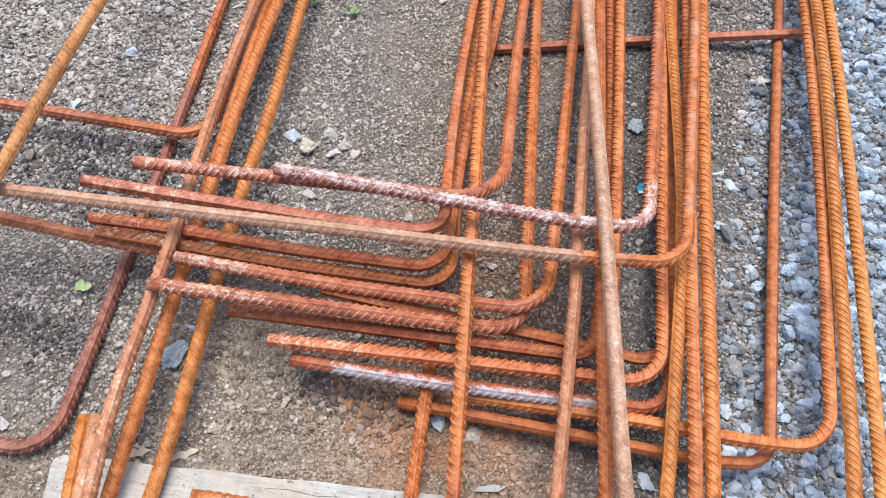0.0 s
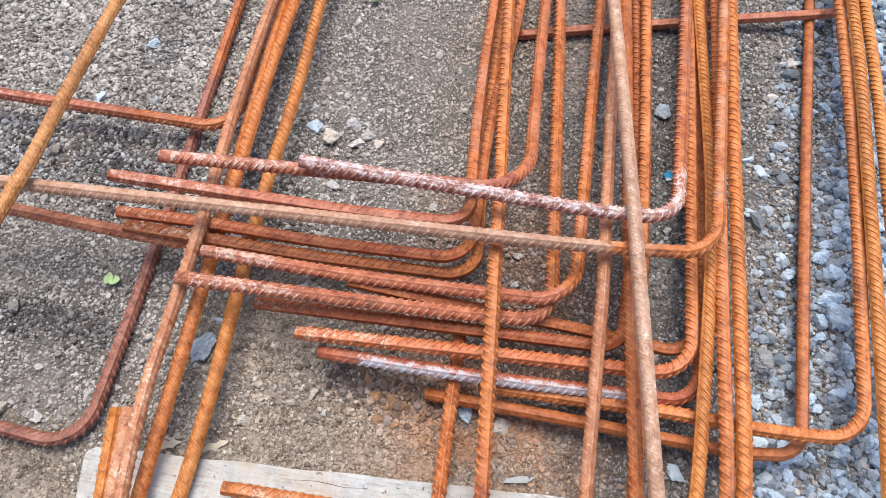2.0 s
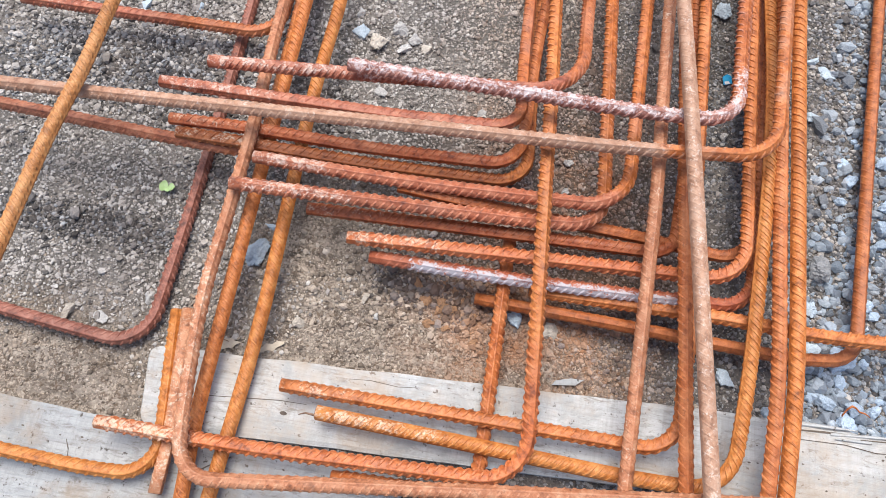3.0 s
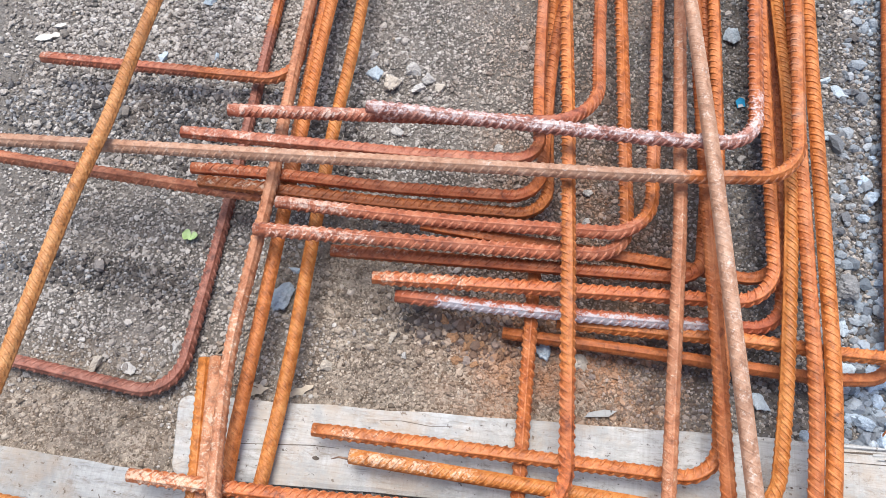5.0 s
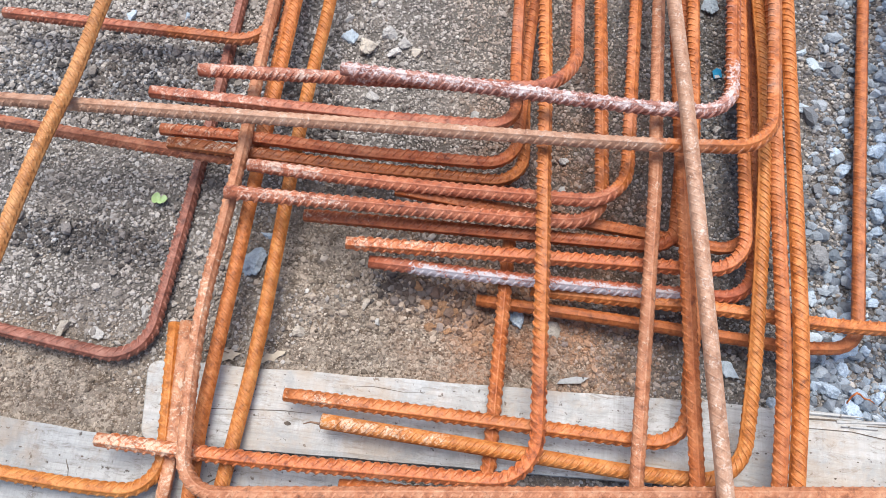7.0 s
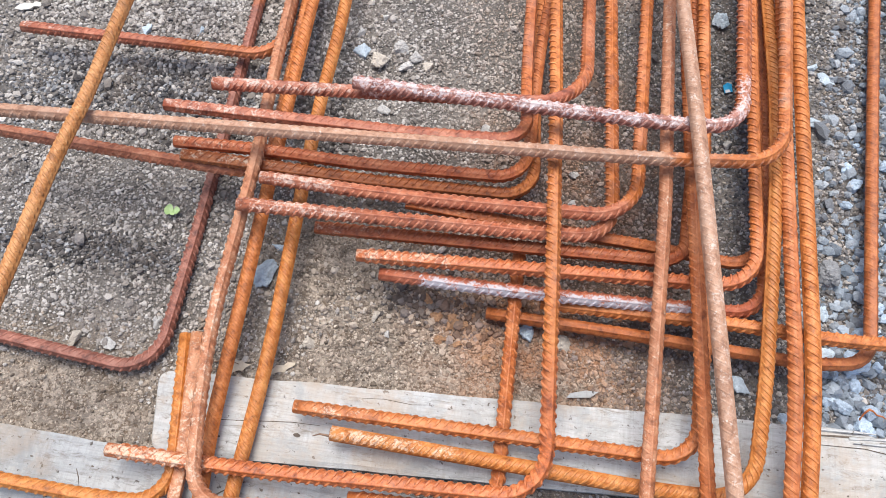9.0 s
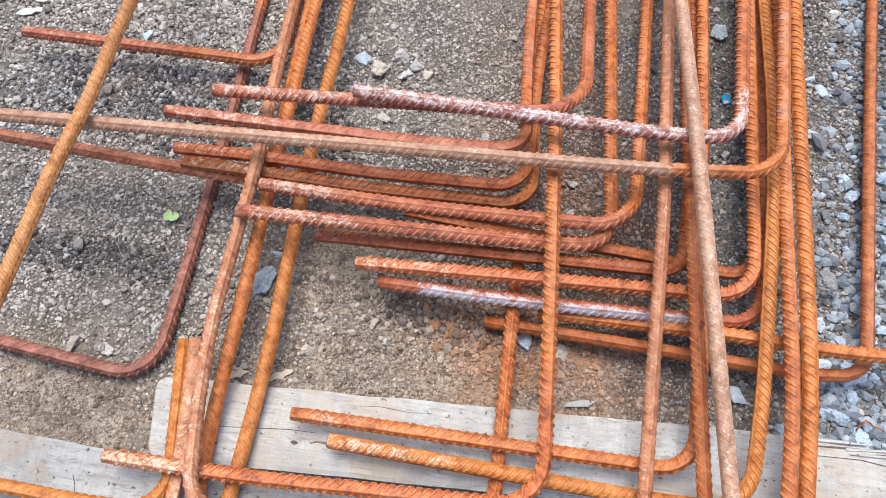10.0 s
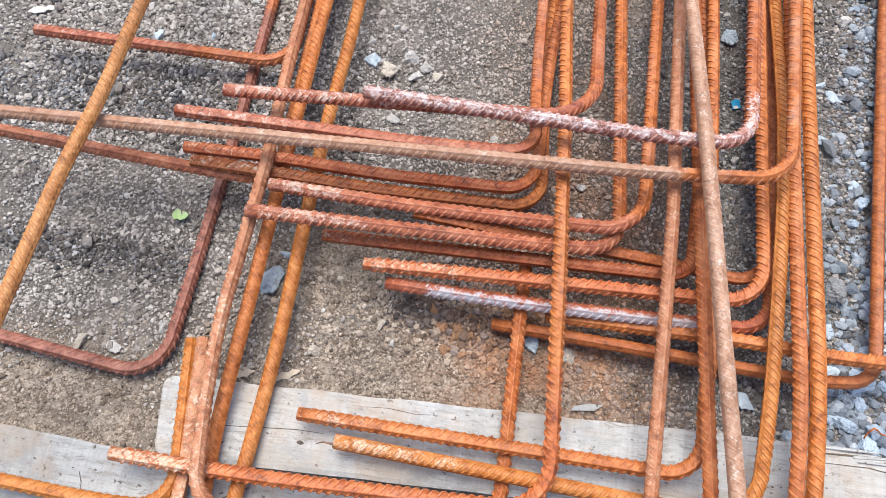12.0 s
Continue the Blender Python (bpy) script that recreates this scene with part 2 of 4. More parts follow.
CHIPS = gravel("stone_chips", ((0.11, 0.14, 0.18), (0.22, 0.28, 0.35), (0.33, 0.405, 0.49), (0.43, 0.515, 0.61), (0.56, 0.64, 0.73)), False)
LEAF = plain("young_leaf", (0.32, 0.5, 0.19), (0.5, 0.66, 0.35), 90, 0.5, 0.1)
WEED = plain("weed_leaf", (0.16, 0.25, 0.11), (0.3, 0.42, 0.22), 90, 0.6, 0.1)
DRY = plain("dry_leaf", (0.42, 0.36, 0.28), (0.66, 0.6, 0.5), 50, 0.8, 0.3)
PALE_WOOD = plain("pale_wood", (0.5, 0.49, 0.45), (0.75, 0.74, 0.7), 60, 0.8, 0.3)
BLUE = plain("blue_plastic", (0.02, 0.3, 0.6), (0.05, 0.42, 0.75), 80, 0.35, 0.05)
WHITE = plain("white_plastic", (0.6, 0.62, 0.65), (0.8, 0.8, 0.8), 80, 0.4, 0.05)
CUT = plain("cut_steel", (0.1, 0.05, 0.035), (0.3, 0.15, 0.1), 220, 0.6, 0.3)
CRACK = plain("wood_crack", (0.06, 0.05, 0.042), (0.16, 0.13, 0.105), 120)
TWIG = plain("twig_bark", (0.16, 0.1, 0.07), (0.3, 0.2, 0.14), 120)


def mesh_of(name, verts, faces, material, smooth=False):
    me = bpy.data.meshes.new(name)
    me.from_pydata([tuple(v) for v in verts], [], faces)
    me.materials.append(material)
    if smooth:
        me.polygons.foreach_set("use_smooth", [True] * len(me.polygons))
    me.update()
    return me


def part(name, me, parent, label=""):
    ob = new(name, me)
    ob.parent = parent
    return tagged(ob, label)


# ---- ground ----
def bareness(x, y):
    """How far a place is bare earth, from 0 to 1."""
    a = 1 - math.hypot((x + 0.08) / 0.40, (y + 0.40) / 0.17)
    b = 0.9 * (1 - math.hypot((x + 0.62) / 0.32, (y + 0.53) / 0.17))
    c = 0.85 * (1 - math.hypot((x + 0.26) / 0.19, (y + 0.25) / 0.18))
    return min(1.0, 1.8 * max(0.0, a, b, c))


def blend(a, b, x):
    return min(1.0, max(0.0, (x - a) / (b - a)))


def height(x, y):
    """The ground's unevenness, fading to level far away."""
    near = max(0.0, 1 - max(abs(x), abs(y)) / 6)
    h = 0.006 * noise.noise((x * 3.1, y * 3.1, 0.3)) + 0.0045 * noise.noise((x * 11, y * 11, 2.7)) + 0.0032 * noise.noise((x * 38, y * 38, 5.1))
    if near > 0.8:
        h += (0.001 + 0.0034 * bareness(x, y)) * (noise.noise((x * 60, y * 60, 1.7)) + 0.6 * noise.noise((x * 140, y * 140, 3.3)))
        if bareness(x, y) > 0.05:
            h += 0.0024 * bareness(x, y) * abs(noise.noise((x * 210, y * 210, 8.2)))
    h += 0.009 * (blend(-0.30, -0.27, y + 0.02 * noise.noise((x * 9, 4, 1))) - 0.5) * blend(-0.42, -0.5, x) * blend(0.1, -0.2, y)
    return (h - 0.004) * near


def spread(lo, hi, step, a, b):
    """Even steps from lo to hi, half as wide from a to b, then ever wider ones out to the horizon."""
    mid = [lo]
    while mid[-1] < hi:
        mid.append(mid[-1] + (step / 2 if a < mid[-1] < b else step))
    hi = mid[-1]
    out = [step * 1.6 ** k for k in range(1, 27)]
    left, right, a, b = [], [], lo, hi
    for d in out:
        a, b = a - d, b + d
        left.append(a)
        right.append(b)
    return left[::-1] + mid + right


gx, gy = spread(-0.95, 0.9, 0.0064, -0.48, 0.34), spread(-0.7, 0.8, 0.0064, -0.56, -0.14)
verts = [(x, y, height(x, y)) for y in gy for x in gx]
w = len(gx)
faces = [(j * w + i, j * w + i + 1, (j + 1) * w + i + 1, (j + 1) * w + i) for j in range(len(gy) - 1) for i in range(w - 1)]
me = mesh_of("ground", verts, faces, SOIL, True)
me.attributes.new("dry", "FLOAT", "POINT").data.foreach_set("value", [bareness(v[0], v[1]) if abs(v[0]) < 1.2 else 0.0 for v in verts])
# beyond the loose stones the ground is packed fine gravel
me.attributes.new("packed", "FLOAT", "POINT").data.foreach_set("value", [1 - blend(0.0, 0.18, min(y + 0.68, 0.84 - y, x + 0.84 + 0.22 * blend(-0.5, 0.4, y), 1.0 - x)) for x, y, z in verts])
ground = tagged(new("ground", me), "grey-brown earth and fine gravel stained with rust", "ground", kind="structure")

# two shapes for broken stone: twenty faces for the larger, eight for grit
G = (1 + 5 ** 0.5) / 2
ICO_V = np.array([(-1, G, 0), (1, G, 0), (-1, -G, 0), (1, -G, 0), (0, -1, G), (0, 1, G), (0, -1, -G), (0, 1, -G), (G, 0, -1), (G, 0, 1), (-G, 0, -1), (-G, 0, 1)]) / 1.9
ICO_F = np.array([(0, 11, 5), (0, 5, 1), (0, 1, 7), (0, 7, 10), (0, 10, 11), (1, 5, 9), (5, 11, 4), (11, 10, 2), (10, 7, 6), (7, 1, 8), (3, 9, 4), (3, 4, 2), (3, 2, 6), (3, 6, 8), (3, 8, 9), (4, 9, 5), (2, 4, 11), (6, 2, 10), (8, 6, 7), (9, 8, 1)])
OCT_V = np.array([(1, 0, 0), (-1, 0, 0), (0, 1, 0), (0, -1, 0), (0, 0, 1), (0, 0, -1)]) * 1.1
OCT_F = np.array([(0, 2, 4), (2, 1, 4), (1, 3, 4), (3, 0, 4), (2, 0, 5), (1, 2, 5), (3, 1, 5), (0, 3, 5)])


def stone_edge(y):
    """Where the bed of crushed stone begins, in x, along y."""
    return 0.568 + 0.10 * blend(0.1, 0.7, y) - 0.13 * blend(0.0, -0.36, y)


def scatter(count, seed, bare_only=False):
    """Small stones over the ground, or crumbs of earth where it is bare; returns places and radii."""
    rng = np.random.default_rng(seed)
    places, sizes = [], []
    while len(places) < count:
        y = rng.uniform(-0.66, 0.80)
        x = rng.uniform(-0.80 - 0.25 * blend(-0.5, 0.4, y), 0.66 + 0.22 * blend(-0.4, 0.7, y))
        if rng.random() > blend(0, 0.18, min(y + 0.66, 0.80 - y, x + 0.86 + 0.2 * blend(-0.5, 0.4, y), 0.92 - x)) + 0.1:
            continue
        bare = bareness(x, y)
        sandy = min(1.0, 1.5 * max(0.0, 1 - math.hypot((x + 0.08) / 0.17, (y - 0.33) / 0.3)))
        lush = 0.5 + 0.5 * noise.noise((x * 6, y * 6, 9.0))
        if bare_only:
            if rng.random() > bare + 0.06:
                continue
            r = 0.00115 * math.exp(rng.normal(0, 0.45))
            if rng.random() < 0.012:
                r *= 2.0
        else:
            if rng.random() < max(0.97 * bare, 0.05 * sandy) + 0.06 * (1 - lush):
                continue
            r = 0.00155 * math.exp(rng.normal(0, 0.34)) * (1 - 0.1 * sandy) * (1.0 + 0.35 * blend(-0.3, -0.5, x) * blend(-0.12, 0.0, y) + 0.2 * blend(0.4, 0.5, x))
            if rng.random() < 0.012:
                r *= 2.0
        r = min(r, 0.0042 if bare_only else 0.0085)
        places.append((x, y, height(x, y) + r * (rng.uniform(-0.5, 0.25) if bare_only else rng.uniform(-0.1, 0.9))))
        sizes.append(r)
    return np.array(places), np.array(sizes)


def stones_mesh(name, places, sizes, materials, seed, share=None, rough=0.38, big=0.25, round_off=False):
    """All the stones in one mesh. share: how likely each one takes the second material."""
    rng = np.random.default_rng(seed)
    order = np.argsort(-sizes)
    places, sizes = places[order], sizes[order]
    second = rng.random(len(places)) < (share[order] if share is not None else 0)
    cut = int(len(places) * big)
    co, corners, which = [], [], []
    base = 0
    for shape, ring, lo, hi in ((ICO_V, ICO_F, 0, cut), (OCT_V, OCT_F, cut, len(places))):
        n, k = hi - lo, len(shape)
        v = np.repeat(shape[None], n, 0) * (1 + rng.uniform(-rough, rough, (n, k, 1)))
        v *= rng.uniform(0.65, 1.35, (n, 1, 3))
        q = rng.normal(size=(n, 4))
        q /= np.linalg.norm(q, axis=1)[:, None]
        a, b, c, d = q.T
        rot = np.array([[1 - 2 * (c * c + d * d), 2 * (b * c - a * d), 2 * (b * d + a * c)], [2 * (b * c + a * d), 1 - 2 * (b * b + d * d), 2 * (c * d - a * b)], [2 * (b * d - a * c), 2 * (c * d + a * b), 1 - 2 * (b * b + c * c)]])
        v = np.einsum("ijn,nkj->nki", rot, v) * sizes[lo:hi, None, None] * 1.15
        v[:, :, 2] *= 0.8
        co.append((v + places[lo:hi, None, :]).reshape(-1, 3))
        corners.append((ring[None] + base + k * np.arange(n)[:, None, None]).reshape(-1, 3))
        which.append(np.repeat(second[lo:hi], len(ring)))
        base += n * k
    co, corners, which = np.concatenate(co), np.concatenate(corners), np.concatenate(which)
    me = bpy.data.meshes.new(name)
    me.vertices.add(len(co))
    me.vertices.foreach_set("co", co.ravel())
    me.loops.add(corners.size)
    me.loops.foreach_set("vertex_index", corners.ravel().astype(np.int32))
    me.polygons.add(len(corners))
    me.polygons.foreach_set("loop_start", np.arange(0, corners.size, 3, dtype=np.int32))
    for m in materials:
        me.materials.append(m)
    me.polygons.foreach_set("material_index", which.astype(np.int32))
    me.polygons.foreach_set("use_smooth", np.full(len(corners), round_off))
    me.update(calc_edges=True)
    return me


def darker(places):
    """How much darker, bluer gravel is mixed in: beside the crushed stone, under the bar bundle, and in two bands on
    the left.
    """
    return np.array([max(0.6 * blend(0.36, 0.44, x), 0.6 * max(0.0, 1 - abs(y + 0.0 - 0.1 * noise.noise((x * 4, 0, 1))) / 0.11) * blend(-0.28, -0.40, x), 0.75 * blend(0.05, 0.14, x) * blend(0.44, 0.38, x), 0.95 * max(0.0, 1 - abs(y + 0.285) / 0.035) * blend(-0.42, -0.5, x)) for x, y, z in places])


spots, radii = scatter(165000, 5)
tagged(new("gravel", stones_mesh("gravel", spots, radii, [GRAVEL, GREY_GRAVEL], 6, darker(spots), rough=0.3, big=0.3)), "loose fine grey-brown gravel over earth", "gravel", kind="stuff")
tagged(new("earth_crumbs", stones_mesh("earth_crumbs", *scatter(33000, 15, True), [CRUMB], 16, big=0.15, round_off=True)), "brown crumbs and clods of dry earth", "earth", kind="stuff")


def lumps(count, seed):
    """Lumps of loosened earth, thickest below the white-streaked hooks and thinning out over the bare ground."""
    rng = np.random.default_rng(seed)
    places, sizes = [], []
    while len(places) < count:
        x, y = (rng.normal(-0.03, 0.11), rng.normal(-0.315, 0.04)) if rng.random() < 0.7 else (rng.uniform(-0.46, 0.3), rng.uniform(-0.45, -0.2))
        if bareness(x, y) < 0.25 * rng.random() or y < -0.455 + (x + 0.47) * 0.06:
            continue
        r = 0.0015 * math.exp(rng.normal(0, 0.42))
        places.append((x, y, height(x, y) + r * rng.uniform(-0.3, 1.0)))
        sizes.append(min(r, 0.005))
    return np.array(places), np.array(sizes)


tagged(new("earth_lumps", stones_mesh("earth_lumps", *lumps(9000, 25), [CRUMB], 26, rough=0.4, big=1.0)), "loosened rust-brown lumps of earth under the hooks", "earth", kind="stuff")


def dark_chips(seed):
    """Darker chips: in two bands beside the dark hook, and as lumps that also stand in for shade under the
    white-streaked bar.
    """
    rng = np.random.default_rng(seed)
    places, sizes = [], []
    # third row: dark lumps, doubling as the shade under the bar
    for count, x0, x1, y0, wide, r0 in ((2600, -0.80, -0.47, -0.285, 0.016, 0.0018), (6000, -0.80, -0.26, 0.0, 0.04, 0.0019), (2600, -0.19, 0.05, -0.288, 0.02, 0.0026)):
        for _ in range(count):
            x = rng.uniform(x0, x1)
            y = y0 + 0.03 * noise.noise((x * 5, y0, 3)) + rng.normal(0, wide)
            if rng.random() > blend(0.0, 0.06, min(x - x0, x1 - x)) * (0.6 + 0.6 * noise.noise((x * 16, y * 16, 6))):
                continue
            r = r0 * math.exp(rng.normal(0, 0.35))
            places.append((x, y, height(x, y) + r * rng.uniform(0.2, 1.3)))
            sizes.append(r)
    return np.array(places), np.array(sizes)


tagged(new("dark_gravel", stones_mesh("dark_gravel", *dark_chips(35), [DARK_GRAVEL], 36, rough=0.3, big=0.6)), "dark blue-grey gravel in loose patches, partly standing in for shade under a bar", "gravel", kind="stuff")


def rock_mesh(name, seed, material, flat=0.75, corners=17, fine=True, rough=0.0):
    """A broken stone of about unit radius: a hull of random corners, edges chipped, faces a little uneven."""
    rng = random.Random(seed)
    bm = bmesh.new()
    sx, sy = rng.uniform(0.95, 1.25), rng.uniform(0.75, 1.0)
    for _ in range(corners):
        d = Vector((rng.gauss(0, 1), rng.gauss(0, 1), rng.gauss(0, 1))).normalized() * rng.uniform(0.85, 1.1)
        bm.verts.new((d.x * sx, d.y * sy, d.z * flat))
    hull = bmesh.ops.convex_hull(bm, input=bm.verts)
    loose = [g for g in hull["geom_interior"] + hull["geom_unused"] if isinstance(g, bmesh.types.BMVert)]
    bmesh.ops.delete(bm, geom=list(set(loose)), context="VERTS")
    bmesh.ops.bevel(bm, geom=bm.edges[:], offset=0.06, segments=1, affect="EDGES")
    bmesh.ops.triangulate(bm, faces=bm.faces[:])
    for longest in ((0.5, 0.3, 0.16) if rough else (0.5, 0.3) if fine else ()):
        bmesh.ops.subdivide_edges(bm, edges=[e for e in bm.edges if e.calc_length() > longest], cuts=1)
        bmesh.ops.triangulate(bm, faces=bm.faces[:])
    for v in bm.verts:
        v.co *= 1 + 0.16 * noise.noise(v.co * 2.3 + Vector((seed, 0, 0))) + 0.10 * noise.noise(v.co * 6 + Vector((0, seed, 0))) + rough * (noise.noise(v.co * 5 + Vector((seed, 3, 0))) + 0.7 * noise.noise(v.co * 11 + Vector((0, seed, 7))))
    me = bpy.data.meshes.new(name)
    bm.to_mesh(me)
    bm.free()
    me.polygons.foreach_set("use_smooth", [True] * len(me.polygons))
    me.set_sharp_from_angle(angle=radians(30))
    me.materials.append(material)
    return me


# ---- boards ----
def board(label, corners, thick, seed, chips=(), material=WOOD):
    """A weathered board from its four top corners: rounded edges, grain ridges, a slightly wavy outline."""
    rng = random.Random(seed)
    a, b, c, d = [Vector((*p, 0)) for p in corners]
    base = (a + b + c + d) / 4
    top = height(base.x, base.y) + thick
    root = new("board", None)
    root.location = (base.x, base.y, 0)
    us = [0, 0.0015, 0.003, 0.005, 0.0075, 0.0105, 0.014] + [0.02 + 0.96 * k / 108 for k in range(109)] + [0.986, 0.9925, 0.997, 1]
    nu, nv = len(us) - 1, 18
    verts, faces = [], []
    for side in (1, 0):
        for j in range(nv + 1):
            for i in range(nu + 1):
                u, t = us[i], j / nv
                p = (a * (1 - u) + b * u) * (1 - t) + (d * (1 - u) + c * u) * t
                edge = min(t, 1 - t) * nv
                end = min(i, nu - i)
                rounded = max(0.0, 0.019 - min(u, 1 - u) * (b - a).length) / 0.019
                p += ((a + d) / 2 * (1 - u) + (b + c) / 2 * u - p).normalized() * 0.016 * (1 - math.sqrt(1 - rounded ** 2)) * abs(2 * t - 1)
                p += Vector((0, 1, 0)) * 0.0022 * noise.noise((p.x * 14, seed, t * 2)) * (1 if edge < 1.5 else 0.2)
                for at, wide, deep in chips:
                    if j < 3:
                        p.y -= deep * max(0, 1 - abs(u - at) / wide) * (1 + 0.5 * noise.noise((u * 70, seed, 1))) * (3 - j) / 3
                z = top if side else top - thick - 0.012
                if side:
                    z += 0.0008 * noise.noise((p.x * 6, p.y * 160, seed)) + 0.0015 * noise.noise((p.x * 4, p.y * 4, seed))
                    if edge < 1 or end < 1:
                        z -= 0.0025
                verts.append(p - base + Vector((0, 0, z)))
    n1 = (nu + 1) * (nv + 1)
    at = lambda s, i, j: s * n1 + j * (nu + 1) + i
    for j in range(nv):
        for i in range(nu):
            faces.append((at(0, i, j), at(0, i, j + 1), at(0, i + 1, j + 1), at(0, i + 1, j)))
            faces.append((at(1, i, j), at(1, i + 1, j), at(1, i + 1, j + 1), at(1, i, j + 1)))
    for i in range(nu):
        faces.append((at(0, i, 0), at(0, i + 1, 0), at(1, i + 1, 0), at(1, i, 0)))
        faces.append((at(0, i + 1, nv), at(0, i, nv), at(1, i, nv), at(1, i + 1, nv)))
    for j in range(nv):
        faces.append((at(0, 0, j + 1), at(0, 0, j), at(1, 0, j), at(1, 0, j + 1)))
        faces.append((at(0, nu, j), at(0, nu, j + 1), at(1, nu, j + 1), at(1, nu, j)))
    part("plank", mesh_of("plank", verts, faces, material), root)
    tagged(root, label, "board", "boards under the bars")
    return root, top


def sliver(root, top, pts, wide, name="crack", material=None):
    """A thin dark split in a board's face, 0.6 mm proud of it."""
    base = root.location
    verts, faces = [], []
    n = len(pts)
    for k, (x, y) in enumerate(pts):
        s = 0.6 * wide * (0.25 + 0.75 * math.sin(math.pi * (k + 0.3) / (n - 0.4)))
        for dy in (-s, s):
            verts.append((x - base.x, y + dy - base.y, top + 0.0006))
        for dy in (-s, s):
            verts.append((x - base.x, y + dy - base.y, top - 0.003))
    for k in range(n - 1):
        a, b = 4 * k, 4 * k + 4
        faces += [(a, b, b + 1, a + 1), (a + 2, a, b, b + 2), (a + 1, a + 3, b + 3, b + 1)]
    part(name, mesh_of(name, verts, faces, material or CRACK), root, "dark split in the grain")


near_board, near_top = board("weathered grey-white wooden board lying on the earth", [(-0.471, -0.454), (0.90, -0.372), (0.90, -0.487), (-0.452, -0.563)], 0.024, 3, [(0.74, 0.05, 0.012), (0.69, 0.02, 0.008)])
low_board, low_top = board("grey weathered board half under the bar bends", [(-0.95, -0.552), (-0.075, -0.568), (-0.10, -0.73), (-0.97, -0.70)], 0.02, 8, material=GREY_WOOD)
far_board, far_top = board("dirty grey board below the lowest bars", [(0.10, -0.615), (0.95, -0.57), (0.95, -0.72), (0.10, -0.75)], 0.012, 12, material=GREY_WOOD)
sliver(near_board, near_top, [(-0.44, -0.513), (-0.36, -0.508), (-0.27, -0.498), (-0.23, -0.497)], 0.0009)
sliver(near_board, near_top, [(0.44, -0.424), (0.5, -0.421), (0.54, -0.425), (0.6, -0.419), (0.7, -0.417)], 0.0009)
sliver(near_board, near_top, [(0.52, -0.411), (0.55, -0.4085), (0.6, -0.405)], 0.0014)
sliver(low_board, low_top, [(-0.545, -0.600), (-0.538, -0.612), (-0.534, -0.628)], 0.002)
sliver(low_board, low_top, [(-0.36, -0.612), (-0.345, -0.601), (-0.335, -0.594)], 0.0018)



def knot(root, top, x, y, r):
    """A dark knot or nail hole in a board's face."""
    base = root.location
    verts = [(x - base.x + r * (1 + 0.3 * math.sin(2 * g + x * 90)) * math.cos(g), y - base.y + 0.7 * r * math.sin(g), top + h) for h in (0.0006, -0.003) for g in (i * math.tau / 10 for i in range(10))]
    part("knot", mesh_of("knot", verts, [tuple(range(10))] + [(i, i + 10, (i + 1) % 10 + 10, (i + 1) % 10) for i in range(10)], CRACK), root, "dark knot in the wood")


knot(near_board, near_top, -0.259, -0.514, 0.0042)
rng = random.Random(77)
for _ in range(34):
    u = rng.random()
    knot(near_board, near_top, -0.44 + 1.0 * u, -0.485 - 0.06 * rng.random() + 0.06 * u, rng.uniform(0.0008, 0.0019))
for _ in range(14):
    knot(low_board, low_top, rng.uniform(-0.66, -0.12), rng.uniform(-0.65, -0.585), rng.uniform(0.0008, 0.002))
sliver(near_board, near_top, [(-0.18, -0.452), (-0.15, -0.449), (-0.11, -0.451), (-0.08, -0.447)], 0.0008)
sliver(low_board, low_top, [(-0.7, -0.63), (-0.62, -0.632), (-0.56, -0.631)], 0.0009)

def splinter(root, top, x, y, long, wide, spin, lift):
    """A torn strip of wood along the board's edge: a long wedge, thick at one end."""
    verts = []
    for k in range(7):
        f = k / 6
        w2 = wide * (1 - 0.75 * f) * (1 + 0.3 * noise.noise((x * 50, f * 5, 2)))
        up = lift * f + 0.002 * noise.noise((x * 30, f * 3, 6))
        for dy, z in ((-w2, 0.0), (-w2 * 0.5, 0.0022), (w2 * 0.6, 0.0017), (w2, 0.0)):
            verts.append(((f - 0.5) * long, dy, z + up))
    faces = [(4 * k + j, 4 * k + 4 + j, 4 * k + 4 + (j + 1) % 4, 4 * k + (j + 1) % 4) for k in range(6) for j in range(4)]
    ob = part("splinter", mesh_of("splinter", verts, faces + [(0, 1, 2, 3), (27, 26, 25, 24)], WOOD), root, "torn pale wood splinter")
    ob.matrix_basis = pose(x - root.location.x, y - root.location.y, top - 0.0005, 0, 0, spin)


for x, long, wide, spin, off in ((0.47, 0.09, 0.004, 2, 0.004), (0.54, 0.12, 0.003, 5, 0.011), (0.6, 0.1, 0.005, 182, 0.004), (0.66, 0.12, 0.004, 4, 0.014), (0.72, 0.1, 0.005, 3, 0.005), (0.51, 0.05, 0.0025, 184, 0.019)):
    splinter(near_board, near_top, x, -0.454 + (x + 0.471) * 0.0598 - off, long, wide, spin, 0.002)
for pts, wide in (([(0.42, -0.413), (0.47, -0.409), (0.52, -0.4065), (0.57, -0.404)], 0.0022), ([(0.56, -0.4075), (0.62, -0.403), (0.69, -0.4)], 0.0026), ([(0.1, -0.47), (0.16, -0.466), (0.22, -0.465)], 0.0008)):
    sliver(near_board, near_top, pts, wide)

# ---- bars ----
BAR = 0.0090


